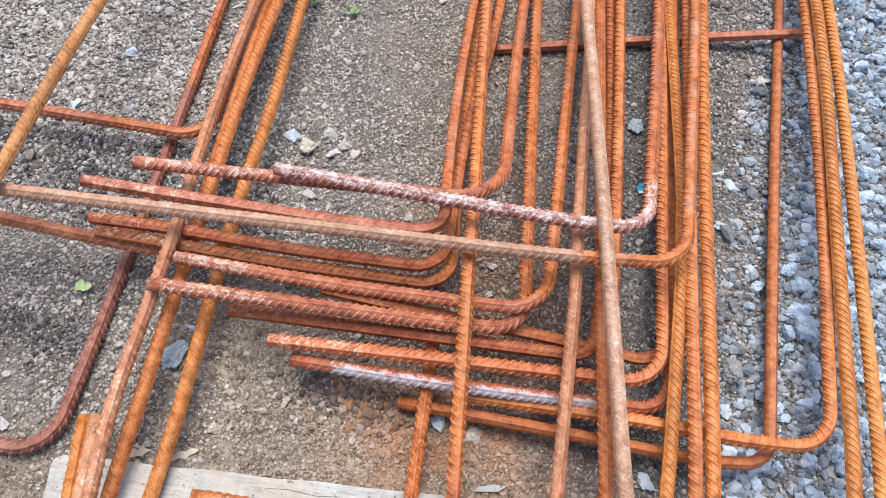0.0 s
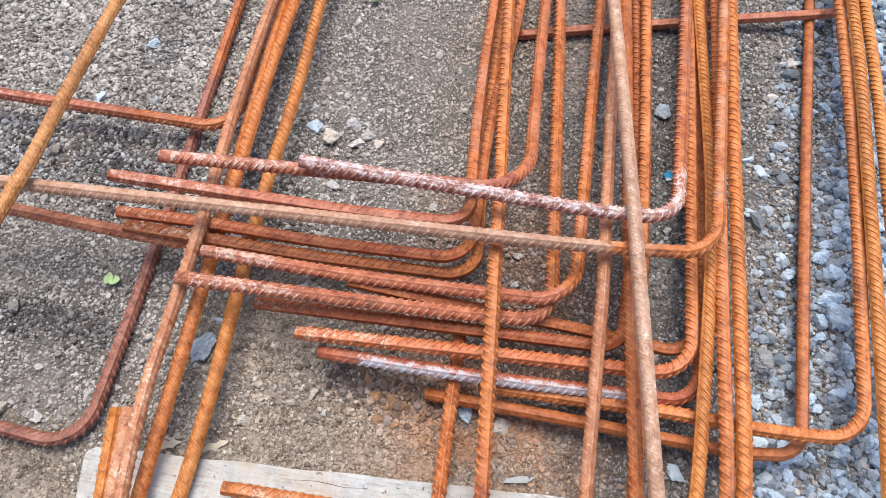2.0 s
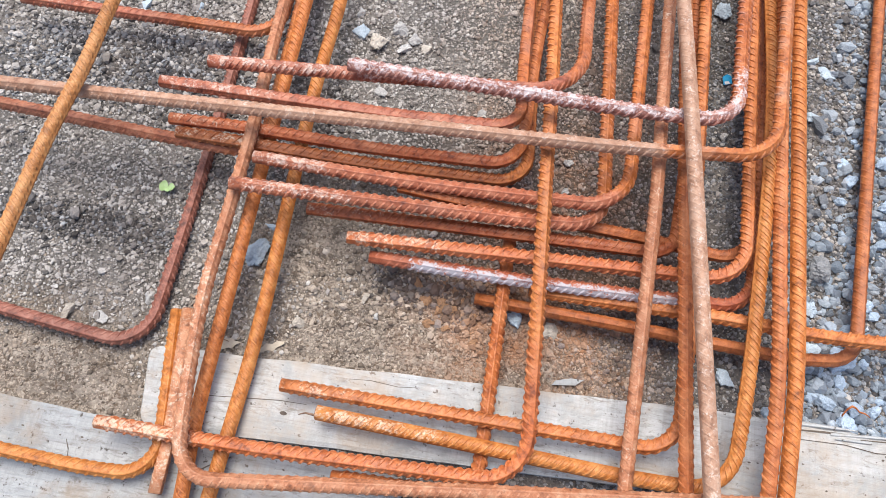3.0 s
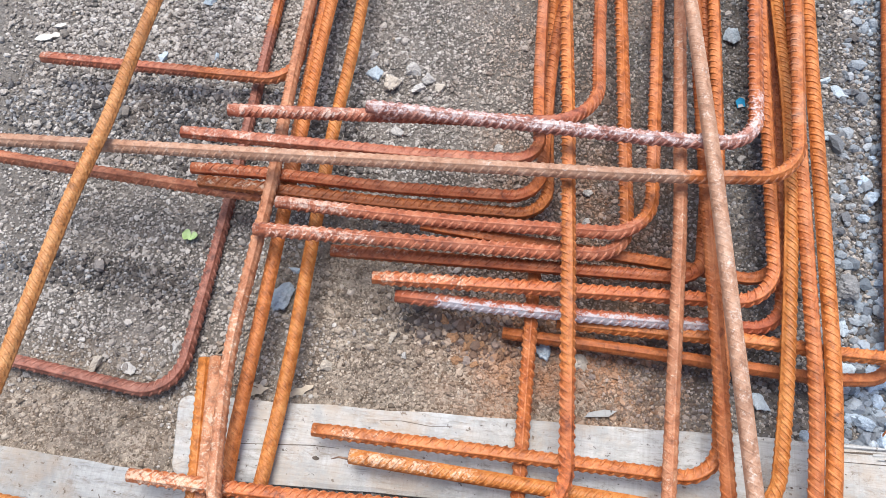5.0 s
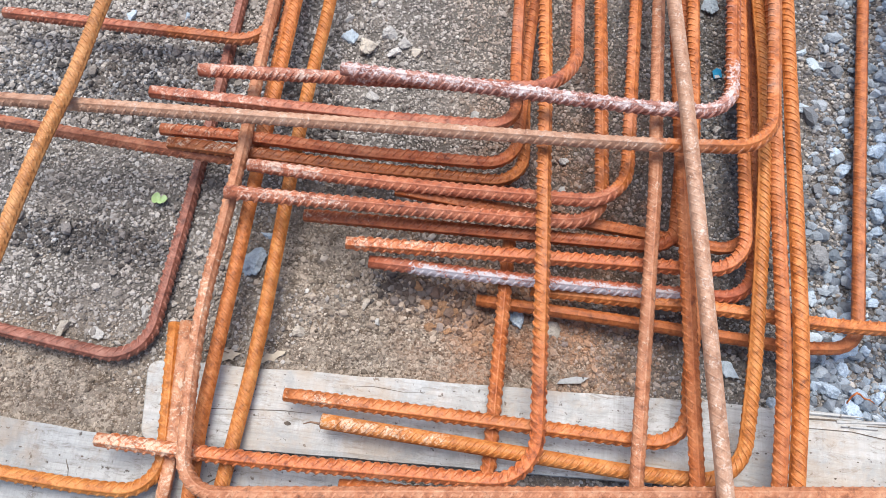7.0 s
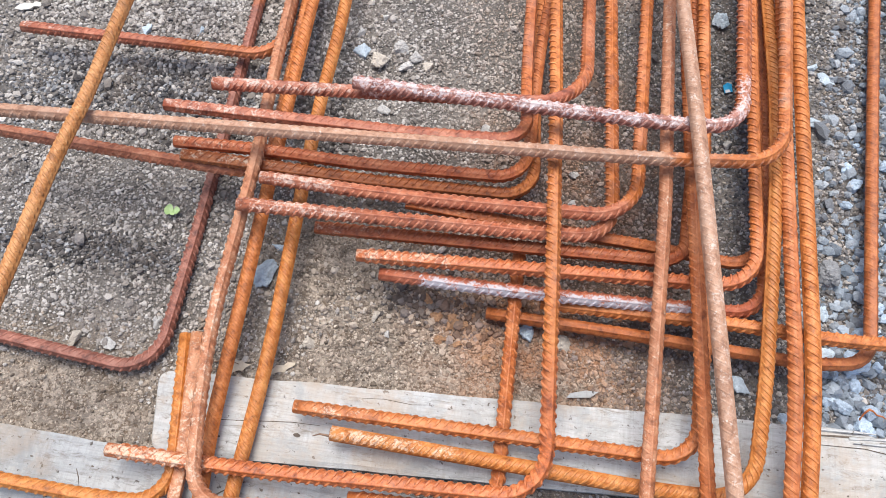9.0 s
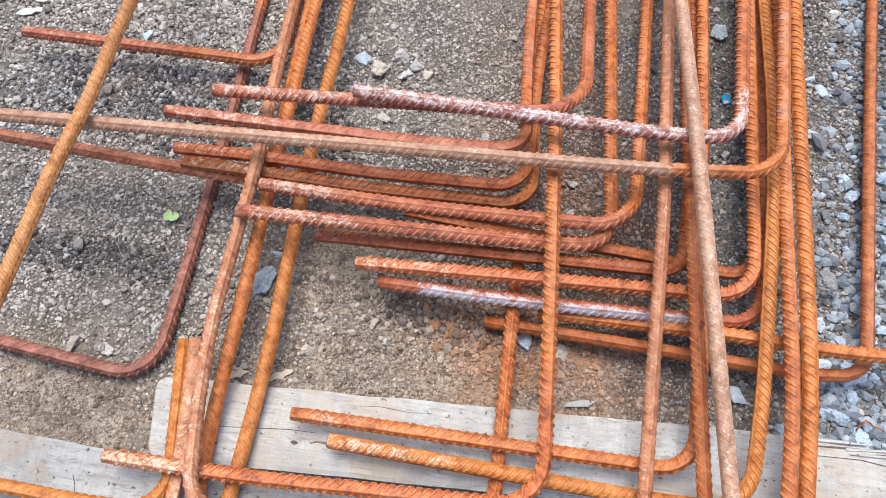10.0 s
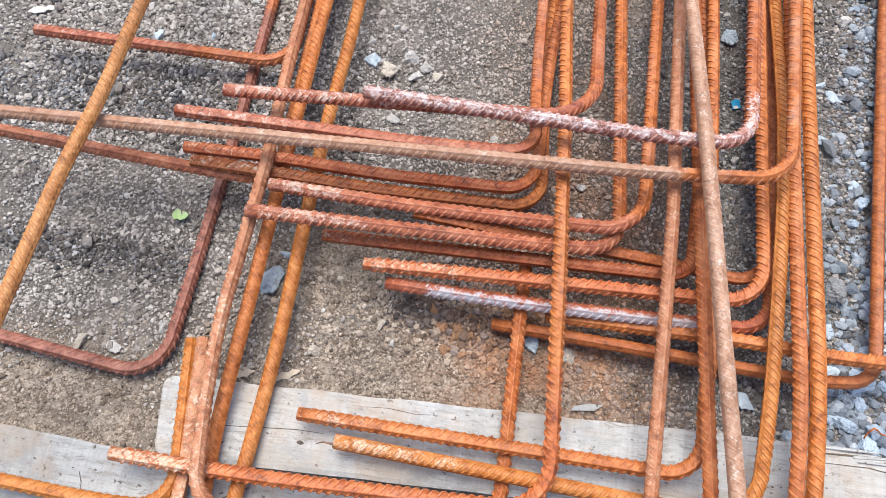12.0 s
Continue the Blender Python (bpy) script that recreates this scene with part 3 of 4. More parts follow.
def path_of(points, corner, bend):
    """A smooth line through the points: a round bend at the corner, slow curves elsewhere."""
    p = [Vector(q) for q in points]
    out = [p[0]]
    for k in range(1, len(p) - 1):
        d1, d2 = (p[k] - p[k - 1]), (p[k + 1] - p[k])
        l1, l2 = d1.length, d2.length
        d1.normalize()
        d2.normalize()
        turn = d1.angle(d2)
        if k == corner:
            cut = min(bend * math.tan(turn / 2), 0.8 * l1, 0.8 * l2)
            steps = 12
        else:
            near = l1 if k - 1 == corner else l2 if k + 1 == corner else 9.0
            cut = min(0.48 * l1, 0.48 * l2, max(0.004, near - bend * 1.25))
            steps = 5
        s, e = p[k] - d1 * cut, p[k] + d2 * cut
        for i in range(steps + 1):
            t = i / steps
            if k == corner:
                wt = math.cos(turn / 2)
                den = (1 - t) ** 2 + 2 * wt * t * (1 - t) + t * t
                out.append((s * (1 - t) ** 2 + p[k] * 2 * wt * t * (1 - t) + e * t * t) / den)
            else:
                out.append(s * (1 - t) ** 2 + p[k] * 2 * t * (1 - t) + e * t * t)
    out.append(p[-1])
    clean = [out[0]]
    for q in out[1:]:
        gap = (q - clean[-1]).length
        if gap < 0.002:
            continue
        cuts = max(1, int(gap / 0.03))
        start = clean[-1].copy()
        for i in range(1, cuts + 1):
            clean.append(start.lerp(q, i / cuts))
    return clean


def rebar(label, finish, points, corner, bend, roll, worn=(0, 0.02, 0.3), aged=None, lies=90, pitch=0.0118, rib=0.0017, lean_by=0.0075):
    """A ribbed bar along the points: round core, two lengthwise ribs, slanted crescent ribs on both flanks, a cut end."""
    line = path_of(points, corner, bend)
    origin = line[-1].copy()
    n = len(line)
    run = [0.0]
    for a, b in zip(line, line[1:]):
        run.append(run[-1] + (b - a).length)
    frames = []
    for k in range(n):
        t = (line[min(k + 1, n - 1)] - line[max(k - 1, 0)]).normalized()
        side = t.cross(Vector((0, 0, 1))).normalized()
        frames.append((side, side.cross(t).normalized()))
    rr = BAR
    turn0 = radians(roll)
    ring = []
    for half in (0, 180):
        ring += [(half - 11, 1.0), (half - 6, 1.11), (half + 6, 1.11), (half + 11, 1.0)]
        ring += [(half + 11 + k * 158 / 8, 1.0) for k in range(1, 8)]
    m = len(ring)
    verts, faces, away, facing = [], [], [], []
    for k in range(n):
        s, u = frames[k]
        away += [run[-1] - run[k]] * m
        for deg, h in ring:
            g = turn0 + radians(deg)
            wob = 1 + 0.025 * noise.noise((run[k] * 40, math.cos(g) * 1.5, roll + math.sin(g) * 1.5))
            verts.append(line[k] + (s * math.cos(g) + u * math.sin(g)) * rr * h * wob - origin)
            facing.append(math.cos(g - radians(lies)))
    for k in range(n - 1):
        for i in range(m):
            j = (i + 1) % m
            faces.append((k * m + i, k * m + j, (k + 1) * m + j, (k + 1) * m + i))
    faces += [tuple(range(m))[::-1], tuple((n - 1) * m + i for i in range(m))]
    smooth_to = len(faces) - 2

    def at(s):
        s = min(max(s, 0), run[-1] - 1e-6)
        lo = int(np.searchsorted(run, s, "right")) - 1
        lo = min(max(lo, 0), n - 2)
        f = (s - run[lo]) / max(1e-9, run[lo + 1] - run[lo])
        a, b = frames[lo], frames[lo + 1]
        return line[lo].lerp(line[lo + 1], f), a[0].lerp(b[0], f), a[1].lerp(b[1], f)

    crest = [0.0] * len(verts)
    rng = random.Random(roll * 31 + n)
    for flank in (0, 1):
        s0 = 0.012 + flank * pitch / 2
        while s0 < run[-1] - 0.012:
            base = len(verts)
            tall = rib * rng.uniform(0.75, 1.1)
            for k in range(7):
                phi = 14 + k * 152 / 6
                g = turn0 + radians(phi + 180 * flank)
                lean = (phi - 90) / 76 * lean_by
                rise = math.sin(radians(phi - 14) * 180 / 152) ** 0.6 if 0 < k < 6 else 0.0
                for ds, h in ((-0.0027, -0.0008), (-0.0011, rise * tall), (0.0011, rise * tall), (0.0027, -0.0008)):
                    c, s, u = at(s0 + lean + ds)
                    away.append(run[-1] - s0)
                    crest.append(min(1.0, rib / 0.0022) if h > 0 else 0.0)
                    facing.append(math.cos(g - radians(lies)))
                    verts.append(c + (s * math.cos(g) + u * math.sin(g)) * (rr + h) - origin)
            for k in range(6):
                for i in range(3):
                    p = base + 4 * k + i
                    faces.append((p, p + 4, p + 5, p + 1))
            s0 += pitch
    me = mesh_of("rebar", verts, faces, FINISH[finish])
    me.polygons.foreach_set("use_smooth", [True] * smooth_to + [rib < 0.001] * (len(faces) - smooth_to))
    away = np.array(away)
    if aged is None:
        aged = sum((Vector(a) - Vector(b)).length for a, b in zip(points[corner:], points[corner + 1:])) if corner else 9.0
    me.attributes.new("aged", "FLOAT", "POINT").data.foreach_set("value", np.clip(0.5 + (aged - away) / 0.12, 0, 1).astype(np.float32))
    me.attributes.new("crest", "FLOAT", "POINT").data.foreach_set("value", crest)
    start, stop, amount = worn
    inside = np.clip(np.minimum((away - start) / 0.02 + 1, (stop - away) / 0.05 + 1), 0, 1)
    me.attributes.new("worn", "FLOAT", "POINT").data.foreach_set("value", (inside * amount * np.clip(0.55 + 0.55 * np.array(facing), 0.15, 1)).astype(np.float32))
    ob = new("rebar", me)
    ob.location = origin
    tagged(ob, label, "rebar", "pile of rusty rebar")
    for k in (0, n - 1):
        s, u = frames[k]
        out = s.cross(u).normalized() * (1 if k else -1)
        if out.dot(line[k] - line[n // 2]) < 0:
            out = -out
        disc = []
        for d in (-0.002, 0.0007):
            for i in range(12):
                g = i * math.tau / 12
                disc.append(line[k] + (s * math.cos(g) + u * math.sin(g)) * rr * (0.93 + 0.05 * math.sin(3 * g + roll)) + out * d - origin)
        part("cut_end", mesh_of("cut_end", disc, [tuple(range(12, 24))] + [(i, (i + 1) % 12, 12 + (i + 1) % 12, 12 + i) for i in range(12)], CUT), ob, "dark sheared steel end")
    return ob


rebar("dark brown bent rebar hook lying on the gravel", "umber", [(-0.496, 0.779, 0.014), (-0.490, 0.399, 0.012), (-0.482, 0.060, 0.012), (-0.477, -0.159, 0.012), (-0.477, -0.300, 0.012), (-0.479, -0.459, 0.012), (-0.591, -0.450, 0.012), (-0.860, -0.426, 0.012)], 5, 0.055, 117, worn=(0, 0.02, 0.2), aged=1)
rebar("orange rusted rebar with a hooked end over gravel", "brown", [(-0.437, 1.040, 0.015), (-0.425, 0.410, 0.030), (-0.422, 0.249, 0.030), (-0.413, 0.070, 0.040), (-0.840, 0.059, 0.055)], 3, 0.050, 120, worn=(0, 0.1, 0.5), aged=0.26)
rebar("rusty rebar hook crossing under a sloping bar", "brown", [(-0.414, 0.929, 0.028), (-0.392, 0.376, 0.055), (-0.371, -0.160, 0.075), (-0.486, -0.164, 0.090), (-0.760, -0.160, 0.110), (-0.810, -0.159, 0.114)], 2, 0.050, 107, rib=0.0013, aged=0.42)
rebar("faded rusty rebar with chalky patches, bent at the boards", "faded", [(-0.399, 0.848, 0.040), (-0.402, 0.347, 0.080), (-0.403, 0.172, 0.085), (-0.392, -0.019, 0.100), (-0.375, -0.153, 0.124), (-0.385, -0.253, 0.098), (-0.389, -0.395, 0.090), (-0.376, -0.523, 0.080), (-0.356, -0.621, 0.085), (-0.082, -0.584, 0.100), (0.498, -0.505, 0.110), (0.845, -0.458, 0.116)], 8, 0.050, 111, worn=(1.22, 1.5, 0.62), aged=9, rib=0.0011)
rebar("orange rusted straight rebar in the bundle", "orange", [(-0.360, 0.893, 0.030), (-0.371, 0.376, 0.060), (-0.375, 0.195, 0.065), (-0.367, -0.000, 0.080), (-0.364, -0.297, 0.070), (-0.370, -0.524, 0.040), (-0.363, -0.610, 0.036), (-0.355, -0.710, 0.031)], 0, 0.050, 6, pitch=0.0098, lean_by=0.0095, rib=0.0015)
rebar("yellow-orange ribbed straight rebar resting on a board", "gold", [(-0.356, 1.001, 0.025), (-0.331, 0.395, 0.050), (-0.320, 0.126, 0.060), (-0.320, -0.030, 0.075), (-0.317, -0.422, 0.036), (-0.323, -0.601, 0.036), (-0.327, -0.721, 0.036)], 0, 0.050, 4, aged=9, pitch=0.0098, lean_by=0.0095)
rebar("ochre-brown ribbed rebar lying across other bars", "ochre", [(-0.611, 0.604, 0.080), (-0.608, 0.216, 0.160), (-0.606, -0.018, 0.180), (-0.598, -0.134, 0.195), (-0.607, -0.239, 0.200), (-0.612, -0.406, 0.200), (-0.616, -0.526, 0.200)], 0, 0.050, 8, aged=9, pitch=0.0098, lean_by=0.0095)
rebar("red-brown rebar hook with a blunt cut end", "brown", [(-0.017, 0.995, 0.014), (-0.020, 0.466, 0.050), (-0.021, 0.272, 0.065), (-0.012, 0.050, 0.095), (-0.001, -0.081, 0.130), (-0.150, -0.099, 0.143), (-0.514, -0.105, 0.148)], 4, 0.045, 131, worn=(0, 0.16, 0.62), rib=0.001)
rebar("red rusted rebar hook beneath a paler bar", "red", [(0.045, 0.999, 0.014), (0.029, 0.499, 0.030), (0.025, 0.376, 0.035), (0.005, 0.165, 0.050), (0.006, -0.113, 0.075), (-0.231, -0.128, 0.085), (-0.369, -0.133, 0.102), (-0.506, -0.139, 0.104)], 4, 0.050, 149, worn=(0, 0.15, 0.55), rib=0.0014)
rebar("red rusted rebar hook low in the stack", "deep", [(-0.019, 1.104, 0.014), (-0.005, 0.496, 0.025), (0.004, 0.095, 0.033), (0.022, -0.128, 0.050), (-0.227, -0.148, 0.075), (-0.362, -0.157, 0.099), (-0.491, -0.158, 0.102)], 3, 0.050, 144, worn=(0, 0.13, 0.6))
rebar("orange ribbed rebar bent over at the boards", "red", [(-0.045, 1.127, 0.037), (0.003, 0.445, 0.075), (0.022, 0.174, 0.090), (0.035, -0.021, 0.125), (0.041, -0.129, 0.135), (0.051, -0.254, 0.135), (0.078, -0.550, 0.068), (-0.088, -0.558, 0.060), (-0.304, -0.570, 0.060), (-0.490, -0.571, 0.060)], 6, 0.060, 116, worn=(0, 0.13, 0.8), aged=0.7, rib=0.0022)
rebar("pinkish-brown ribbed rebar hook with a frosted end", "brown", [(0.071, 1.050, 0.014), (0.071, 0.476, 0.060), (0.071, 0.291, 0.080), (0.072, 0.155, 0.104), (0.075, -0.021, 0.145), (-0.453, -0.065, 0.154)], 4, 0.085, 66, worn=(0, 0.3, 0.7), pitch=0.0098, lean_by=0.0095)
rebar("rebar hook covered in white chalky residue", "chalky", [(0.338, 1.080, 0.046), (0.314, 0.489, 0.100), (0.305, 0.269, 0.120), (0.285, -0.040, 0.165), (0.164, -0.052, 0.171), (-0.249, -0.052, 0.179)], 3, 0.055, 96, worn=(0, 0.6, 0.78), rib=0.0022)
rebar("long faded rebar hook with pale worn ribs", "ashen", [(0.401, 0.843, 0.055), (0.379, 0.494, 0.110), (0.342, -0.083, 0.160), (0.170, -0.105, 0.165), (-0.723, -0.159, 0.172), (-0.783, -0.163, 0.172)], 2, 0.065, 104, worn=(0.15, 1.0, 0.5), aged=0.98, rib=0.0012)
rebar("purple-brown ribbed rebar hook with a chalky tip", "brown", [(0.187, 1.200, 0.014), (0.173, 0.510, 0.050), (0.169, 0.317, 0.060), (0.160, -0.169, 0.112), (-0.133, -0.184, 0.113), (-0.365, -0.183, 0.115)], 3, 0.065, 98, worn=(0, 0.1, 0.75), rib=0.0016)
rebar("red-brown rebar hook resting on a bundle bar", "brown", [(0.073, 0.961, 0.014), (0.097, 0.503, 0.040), (0.133, -0.193, 0.092), (0.032, -0.206, 0.100), (-0.383, -0.233, 0.127)], 2, 0.050, 92, worn=(0, 0.15, 0.75), rib=0.0022)
rebar("dark red rebar hook under the other hooks", "deep", [(0.203, 1.201, 0.018), (0.239, 0.540, 0.036), (0.254, 0.261, 0.040), (0.254, 0.001, 0.055), (0.240, -0.209, 0.070), (-0.282, -0.233, 0.078)], 4, 0.040, 149, worn=(0, 0.12, 0.5))
# aged=9 takes the leg's dark red up the run, in place of shade there
rebar("short-ended rebar hook in the stack, dark red leg, run darkened for shade", "deep", [(0.342, 1.080, 0.018), (0.348, 0.565, 0.036), (0.357, -0.194, 0.045), (0.201, -0.183, 0.050), (-0.051, -0.191, 0.094), (-0.157, -0.187, 0.102)], 2, 0.050, 144, worn=(0, 0.1, 0.5), aged=9, rib=0.001)
rebar("red-brown rebar hook with a pale cut end", "red", [(0.338, 1.183, 0.021), (0.336, 0.563, 0.050), (0.334, -0.238, 0.088), (-0.214, -0.269, 0.087)], 2, 0.060, 125, worn=(0, 0.12, 0.75), rib=0.0022)
rebar("rebar hook streaked with white paint along its leg", "white", [(0.357, 1.163, 0.019), (0.363, 0.566, 0.038), (0.366, 0.289, 0.035), (0.364, -0.004, 0.045), (0.353, -0.265, 0.058), (0.046, -0.283, 0.066), (-0.181, -0.285, 0.066)], 4, 0.050, 107, worn=(0.06, 0.42, 1.25), lies=165)
rebar("yellow-orange ribbed rebar hook over pale crushed stone", "orange", [(0.602, 1.045, 0.045), (0.596, 0.564, 0.090), (0.590, 0.119, 0.090), (0.571, -0.286, 0.080), (0.438, -0.295, 0.078), (0.323, -0.288, 0.070), (0.209, -0.286, 0.050), (0.048, -0.288, 0.045)], 3, 0.060, 121, aged=9)
rebar("smooth dark rust-red rebar hook lying low beside stones", "deep", [(0.636, 1.222, 0.014), (0.587, 0.643, 0.014), (0.541, 0.096, 0.020), (0.503, -0.310, 0.040), (0.420, -0.321, 0.040), (0.333, -0.319, 0.040), (0.174, -0.313, 0.035), (-0.025, -0.306, 0.018)], 3, 0.045, 111, rib=0.0007, aged=9)
rebar("yellow-orange ribbed straight rebar over crushed stone", "gold", [(0.605, 1.221, 0.055), (0.605, 0.545, 0.110), (0.605, 0.329, 0.110), (0.594, 0.056, 0.110), (0.592, -0.349, 0.090), (0.570, -0.514, 0.090), (0.550, -0.663, 0.090)], 0, 0.050, 167, aged=9, pitch=0.0098, lean_by=0.0095)
rebar("yellow-orange straight rebar over pale crushed stone", "gold", [(0.625, 1.132, 0.050), (0.633, 0.562, 0.100), (0.636, 0.344, 0.100), (0.627, -0.164, 0.100), (0.630, -0.342, 0.090), (0.605, -0.510, 0.090), (0.590, -0.609, 0.090)], 0, 0.050, 118, aged=9, pitch=0.0098, lean_by=0.0095)
rebar("pinkish-brown rebar leg lying crosswise on the ground", "brown", [(0.689, 1.185, 0.018), (0.655, 0.732, 0.036), (0.641, 0.543, 0.036), (0.358, 0.484, 0.015), (0.032, 0.388, 0.012)], 2, 0.050, 137, aged=9, worn=(0, 0.7, 0.45), rib=0.0008)
rebar("pale grey-brown straight rebar on top of the pile", "ashen", [(0.109, 0.991, 0.080), (0.170, 0.393, 0.160), (0.210, 0.002, 0.190), (0.222, -0.106, 0.192), (0.291, -0.551, 0.135), (0.321, -0.747, 0.110)], 0, 0.050, 154, worn=(0, 2, 0.58), aged=9, rib=0.0005)
rebar("orange rebar spattered with pale cement, lying straight", "faded", [(0.201, 0.897, 0.045), (0.195, 0.473, 0.090), (0.191, 0.185, 0.120), (0.191, -0.036, 0.135), (0.195, -0.142, 0.130), (0.199, -0.540, 0.080), (0.200, -0.679, 0.063)], 0, 0.050, 96, worn=(0, 1.2, 0.48), aged=9, rib=0.0008)
rebar("orange rusted straight rebar beside a pale bar", "orange", [(0.185, 1.044, 0.050), (0.206, 0.465, 0.100), (0.218, 0.134, 0.120), (0.230, -0.098, 0.125), (0.242, -0.239, 0.120), (0.275, -0.531, 0.080), (0.286, -0.629, 0.067)], 0, 0.050, 88, rib=0.0012)
rebar("orange ribbed rebar hook resting above the board", "orange", [(0.241, 1.107, 0.030), (0.253, 0.518, 0.060), (0.260, 0.179, 0.070), (0.258, -0.095, 0.090), (0.254, -0.208, 0.108), (0.265, -0.342, 0.085), (0.267, -0.379, 0.062), (0.269, -0.476, 0.056), (-0.262, -0.481, 0.056)], 7, 0.050, 120, worn=(0, 0.1, 0.6))
rebar("yellow-orange ribbed rebar with a long low hook", "gold", [(0.328, 1.038, 0.025), (0.345, 0.539, 0.060), (0.355, 0.251, 0.080), (0.357, 0.067, 0.100), (0.353, -0.102, 0.105), (0.346, -0.255, 0.100), (0.344, -0.373, 0.085), (0.336, -0.514, 0.058), (0.220, -0.518, 0.056), (-0.207, -0.508, 0.056)], 7, 0.060, 12, worn=(0, 0.17, 0.7), aged=9, pitch=0.0098, lean_by=0.0095)
rebar("orange ribbed straight rebar in the bundle", "orange", [(0.378, 1.139, 0.040), (0.373, 0.524, 0.080), (0.367, -0.223, 0.115), (0.377, -0.370, 0.100), (0.374, -0.519, 0.080), (0.371, -0.678, 0.059)], 0, 0.050, 126)
rebar("orange ribbed straight rebar, outermost of the bundle", "orange", [(0.414, 0.916, 0.040), (0.403, 0.531, 0.080), (0.393, 0.185, 0.100), (0.391, -0.219, 0.115), (0.399, -0.366, 0.100), (0.396, -0.516, 0.080), (0.394, -0.635, 0.064)], 0, 0.050, 163)
rebar("short orange rebar hook lying on the board", "orange", [(0.010, -0.214, 0.050), (0.015, -0.419, 0.036), (0.019, -0.576, 0.036), (-0.172, -0.584, 0.036)], 2, 0.050, 92)
rebar("yellow-brown rebar stub hook across two boards", "gold", [(-0.442, -0.401, 0.030), (-0.400, -0.625, 0.036), (-0.502, -0.631, 0.040), (-0.635, -0.627, 0.045), (-0.835, -0.621, 0.053)], 1, 0.045, 112, worn=(0, 9, 0.3), aged=9, rib=0.0013)
rebar("short faded rebar stub with pale streaks on the board", "faded", [(-0.424, -0.398, 0.036), (-0.397, -0.578, 0.036), (-0.395, -0.645, 0.036)], 0, 0.050, 148, worn=(0, 9, 0.62), aged=9, rib=0.0008)


# ---- loose stones and litter ----
ROCKS = {}


def rock(label, material, x, y, size, flat, spin, seed):
    key = (material.name, seed, flat)
    if key not in ROCKS:
        ROCKS[key] = rock_mesh("stone", seed, material, flat, 13, True, 0.16)
    ob = new("stone", ROCKS[key])
    ob.matrix_basis = pose(x, y, height(x, y) + size * flat * 0.45, 0, 0, spin) @ Matrix.Scale(size, 4)
    return tagged(ob, label, "stone", "loose stones on the gravel")


rock("rough pale blue-grey stone on brown earth", BLUISH, -0.361, -0.289, 0.027, 0.5, 70, 21)
rock("small blue-grey stone beside a rusty bar", BLUISH, -0.352, -0.243, 0.011, 0.6, 10, 22)
rock("round dark grey stone among crushed stone", DARK, 0.474, -0.170, 0.023, 0.8, 20, 23)
rock("pale blue-grey angular stone on grey gravel", BLUISH, -0.291, 0.122, 0.017, 0.7, 40, 24)
rock("brown-grey lump of stone on gravel", TAN, -0.258, 0.109, 0.018, 0.7, 80, 25)
rock("pale crumbly stone on gravel", PALE, -0.213, 0.105, 0.013, 0.7, 15, 26)
rock("pale crumbly stone on gravel", PALE, -0.198, 0.125, 0.013, 0.7, 55, 25)
rock("crumbly pale grey stone on gravel", PALE, -0.227, 0.143, 0.015, 0.7, 25, 35)
rock("crumbly grey-brown stone on gravel", TAN, -0.175, 0.112, 0.012, 0.7, 125, 24)
rock("pale crumbly stone on gravel", PALE, -0.30, 0.165, 0.010, 0.7, 70, 33)
rock("pale stone on sandy gravel", PALE, -0.262, 0.2, 0.009, 0.7, 15, 28)
rock("bluish stone between two rusty bars", BLUISH, 0.306, 0.270, 0.017, 0.8, 70, 27)
rock("grey-white angular stone near a bar bend", PALE, 0.322, 0.030, 0.012, 0.7, 30, 28)
rock("pale angular stone on fine gravel", PALE, 0.504, 0.338, 0.015, 0.7, 110, 29)
rock("flat pale blue-grey stone on gravel", BLUISH, 0.481, 0.177, 0.016, 0.5, 140, 30)
rock("blue-grey stone on gravel", BLUISH, 0.455, 0.198, 0.013, 0.6, 35, 22)
rock("white knobbly stone between the hooks", PALE, 0.082, -0.058, 0.012, 0.7, 20, 31)
rock("small white stone between the hooks", PALE, -0.066, 0.005, 0.010, 0.6, 60, 32)
rock("small white stone between the hooks", PALE, 0.084, -0.108, 0.010, 0.6, 75, 31)
rock("flat whitish stone near a bent bar", PALE, -0.504, -0.383, 0.013, 0.5, 100, 33)
rock("whitish stone on sandy earth", PALE, -0.565, -0.423, 0.012, 0.5, 5, 34)
rock("tan stone on sandy earth", TAN, -0.617, -0.424, 0.013, 0.6, 60, 26)
rock("small tan stone on brown earth", TAN, -0.275, -0.382, 0.010, 0.7, 30, 35)
rock("small pale stone on brown earth", PALE, -0.163, -0.353, 0.008, 0.7, 70, 28)
rock("bluish stone on grey gravel", BLUISH, -0.618, 0.251, 0.013, 0.6, 20, 27)
rock("bluish stone on grey gravel", BLUISH, -0.668, 0.118, 0.012, 0.6, 65, 30)
rock("bluish stone on grey gravel", BLUISH, -0.575, 0.126, 0.010, 0.6, 95, 22)
rock("pale stone on grey gravel", PALE, -0.52, 0.22, 0.010, 0.6, 45, 32)
rock("small pale stone between bars", PALE, -0.234, 0.020, 0.011, 0.6, 15, 34)
rock("pale stone beside the crushed stone", PALE, 0.549, 0.430, 0.014, 0.6, 90, 24)
rock("blue-grey stone beside a bar hook", BLUISH, 0.462, -0.292, 0.015, 0.6, 25, 30)
rock("blue-grey stone beside a bar", BLUISH, 0.458, -0.231, 0.013, 0.7, 75, 27)
rock("blue-grey stone on gravel", BLUISH, 0.461, 0.092, 0.014, 0.6, 5, 21)
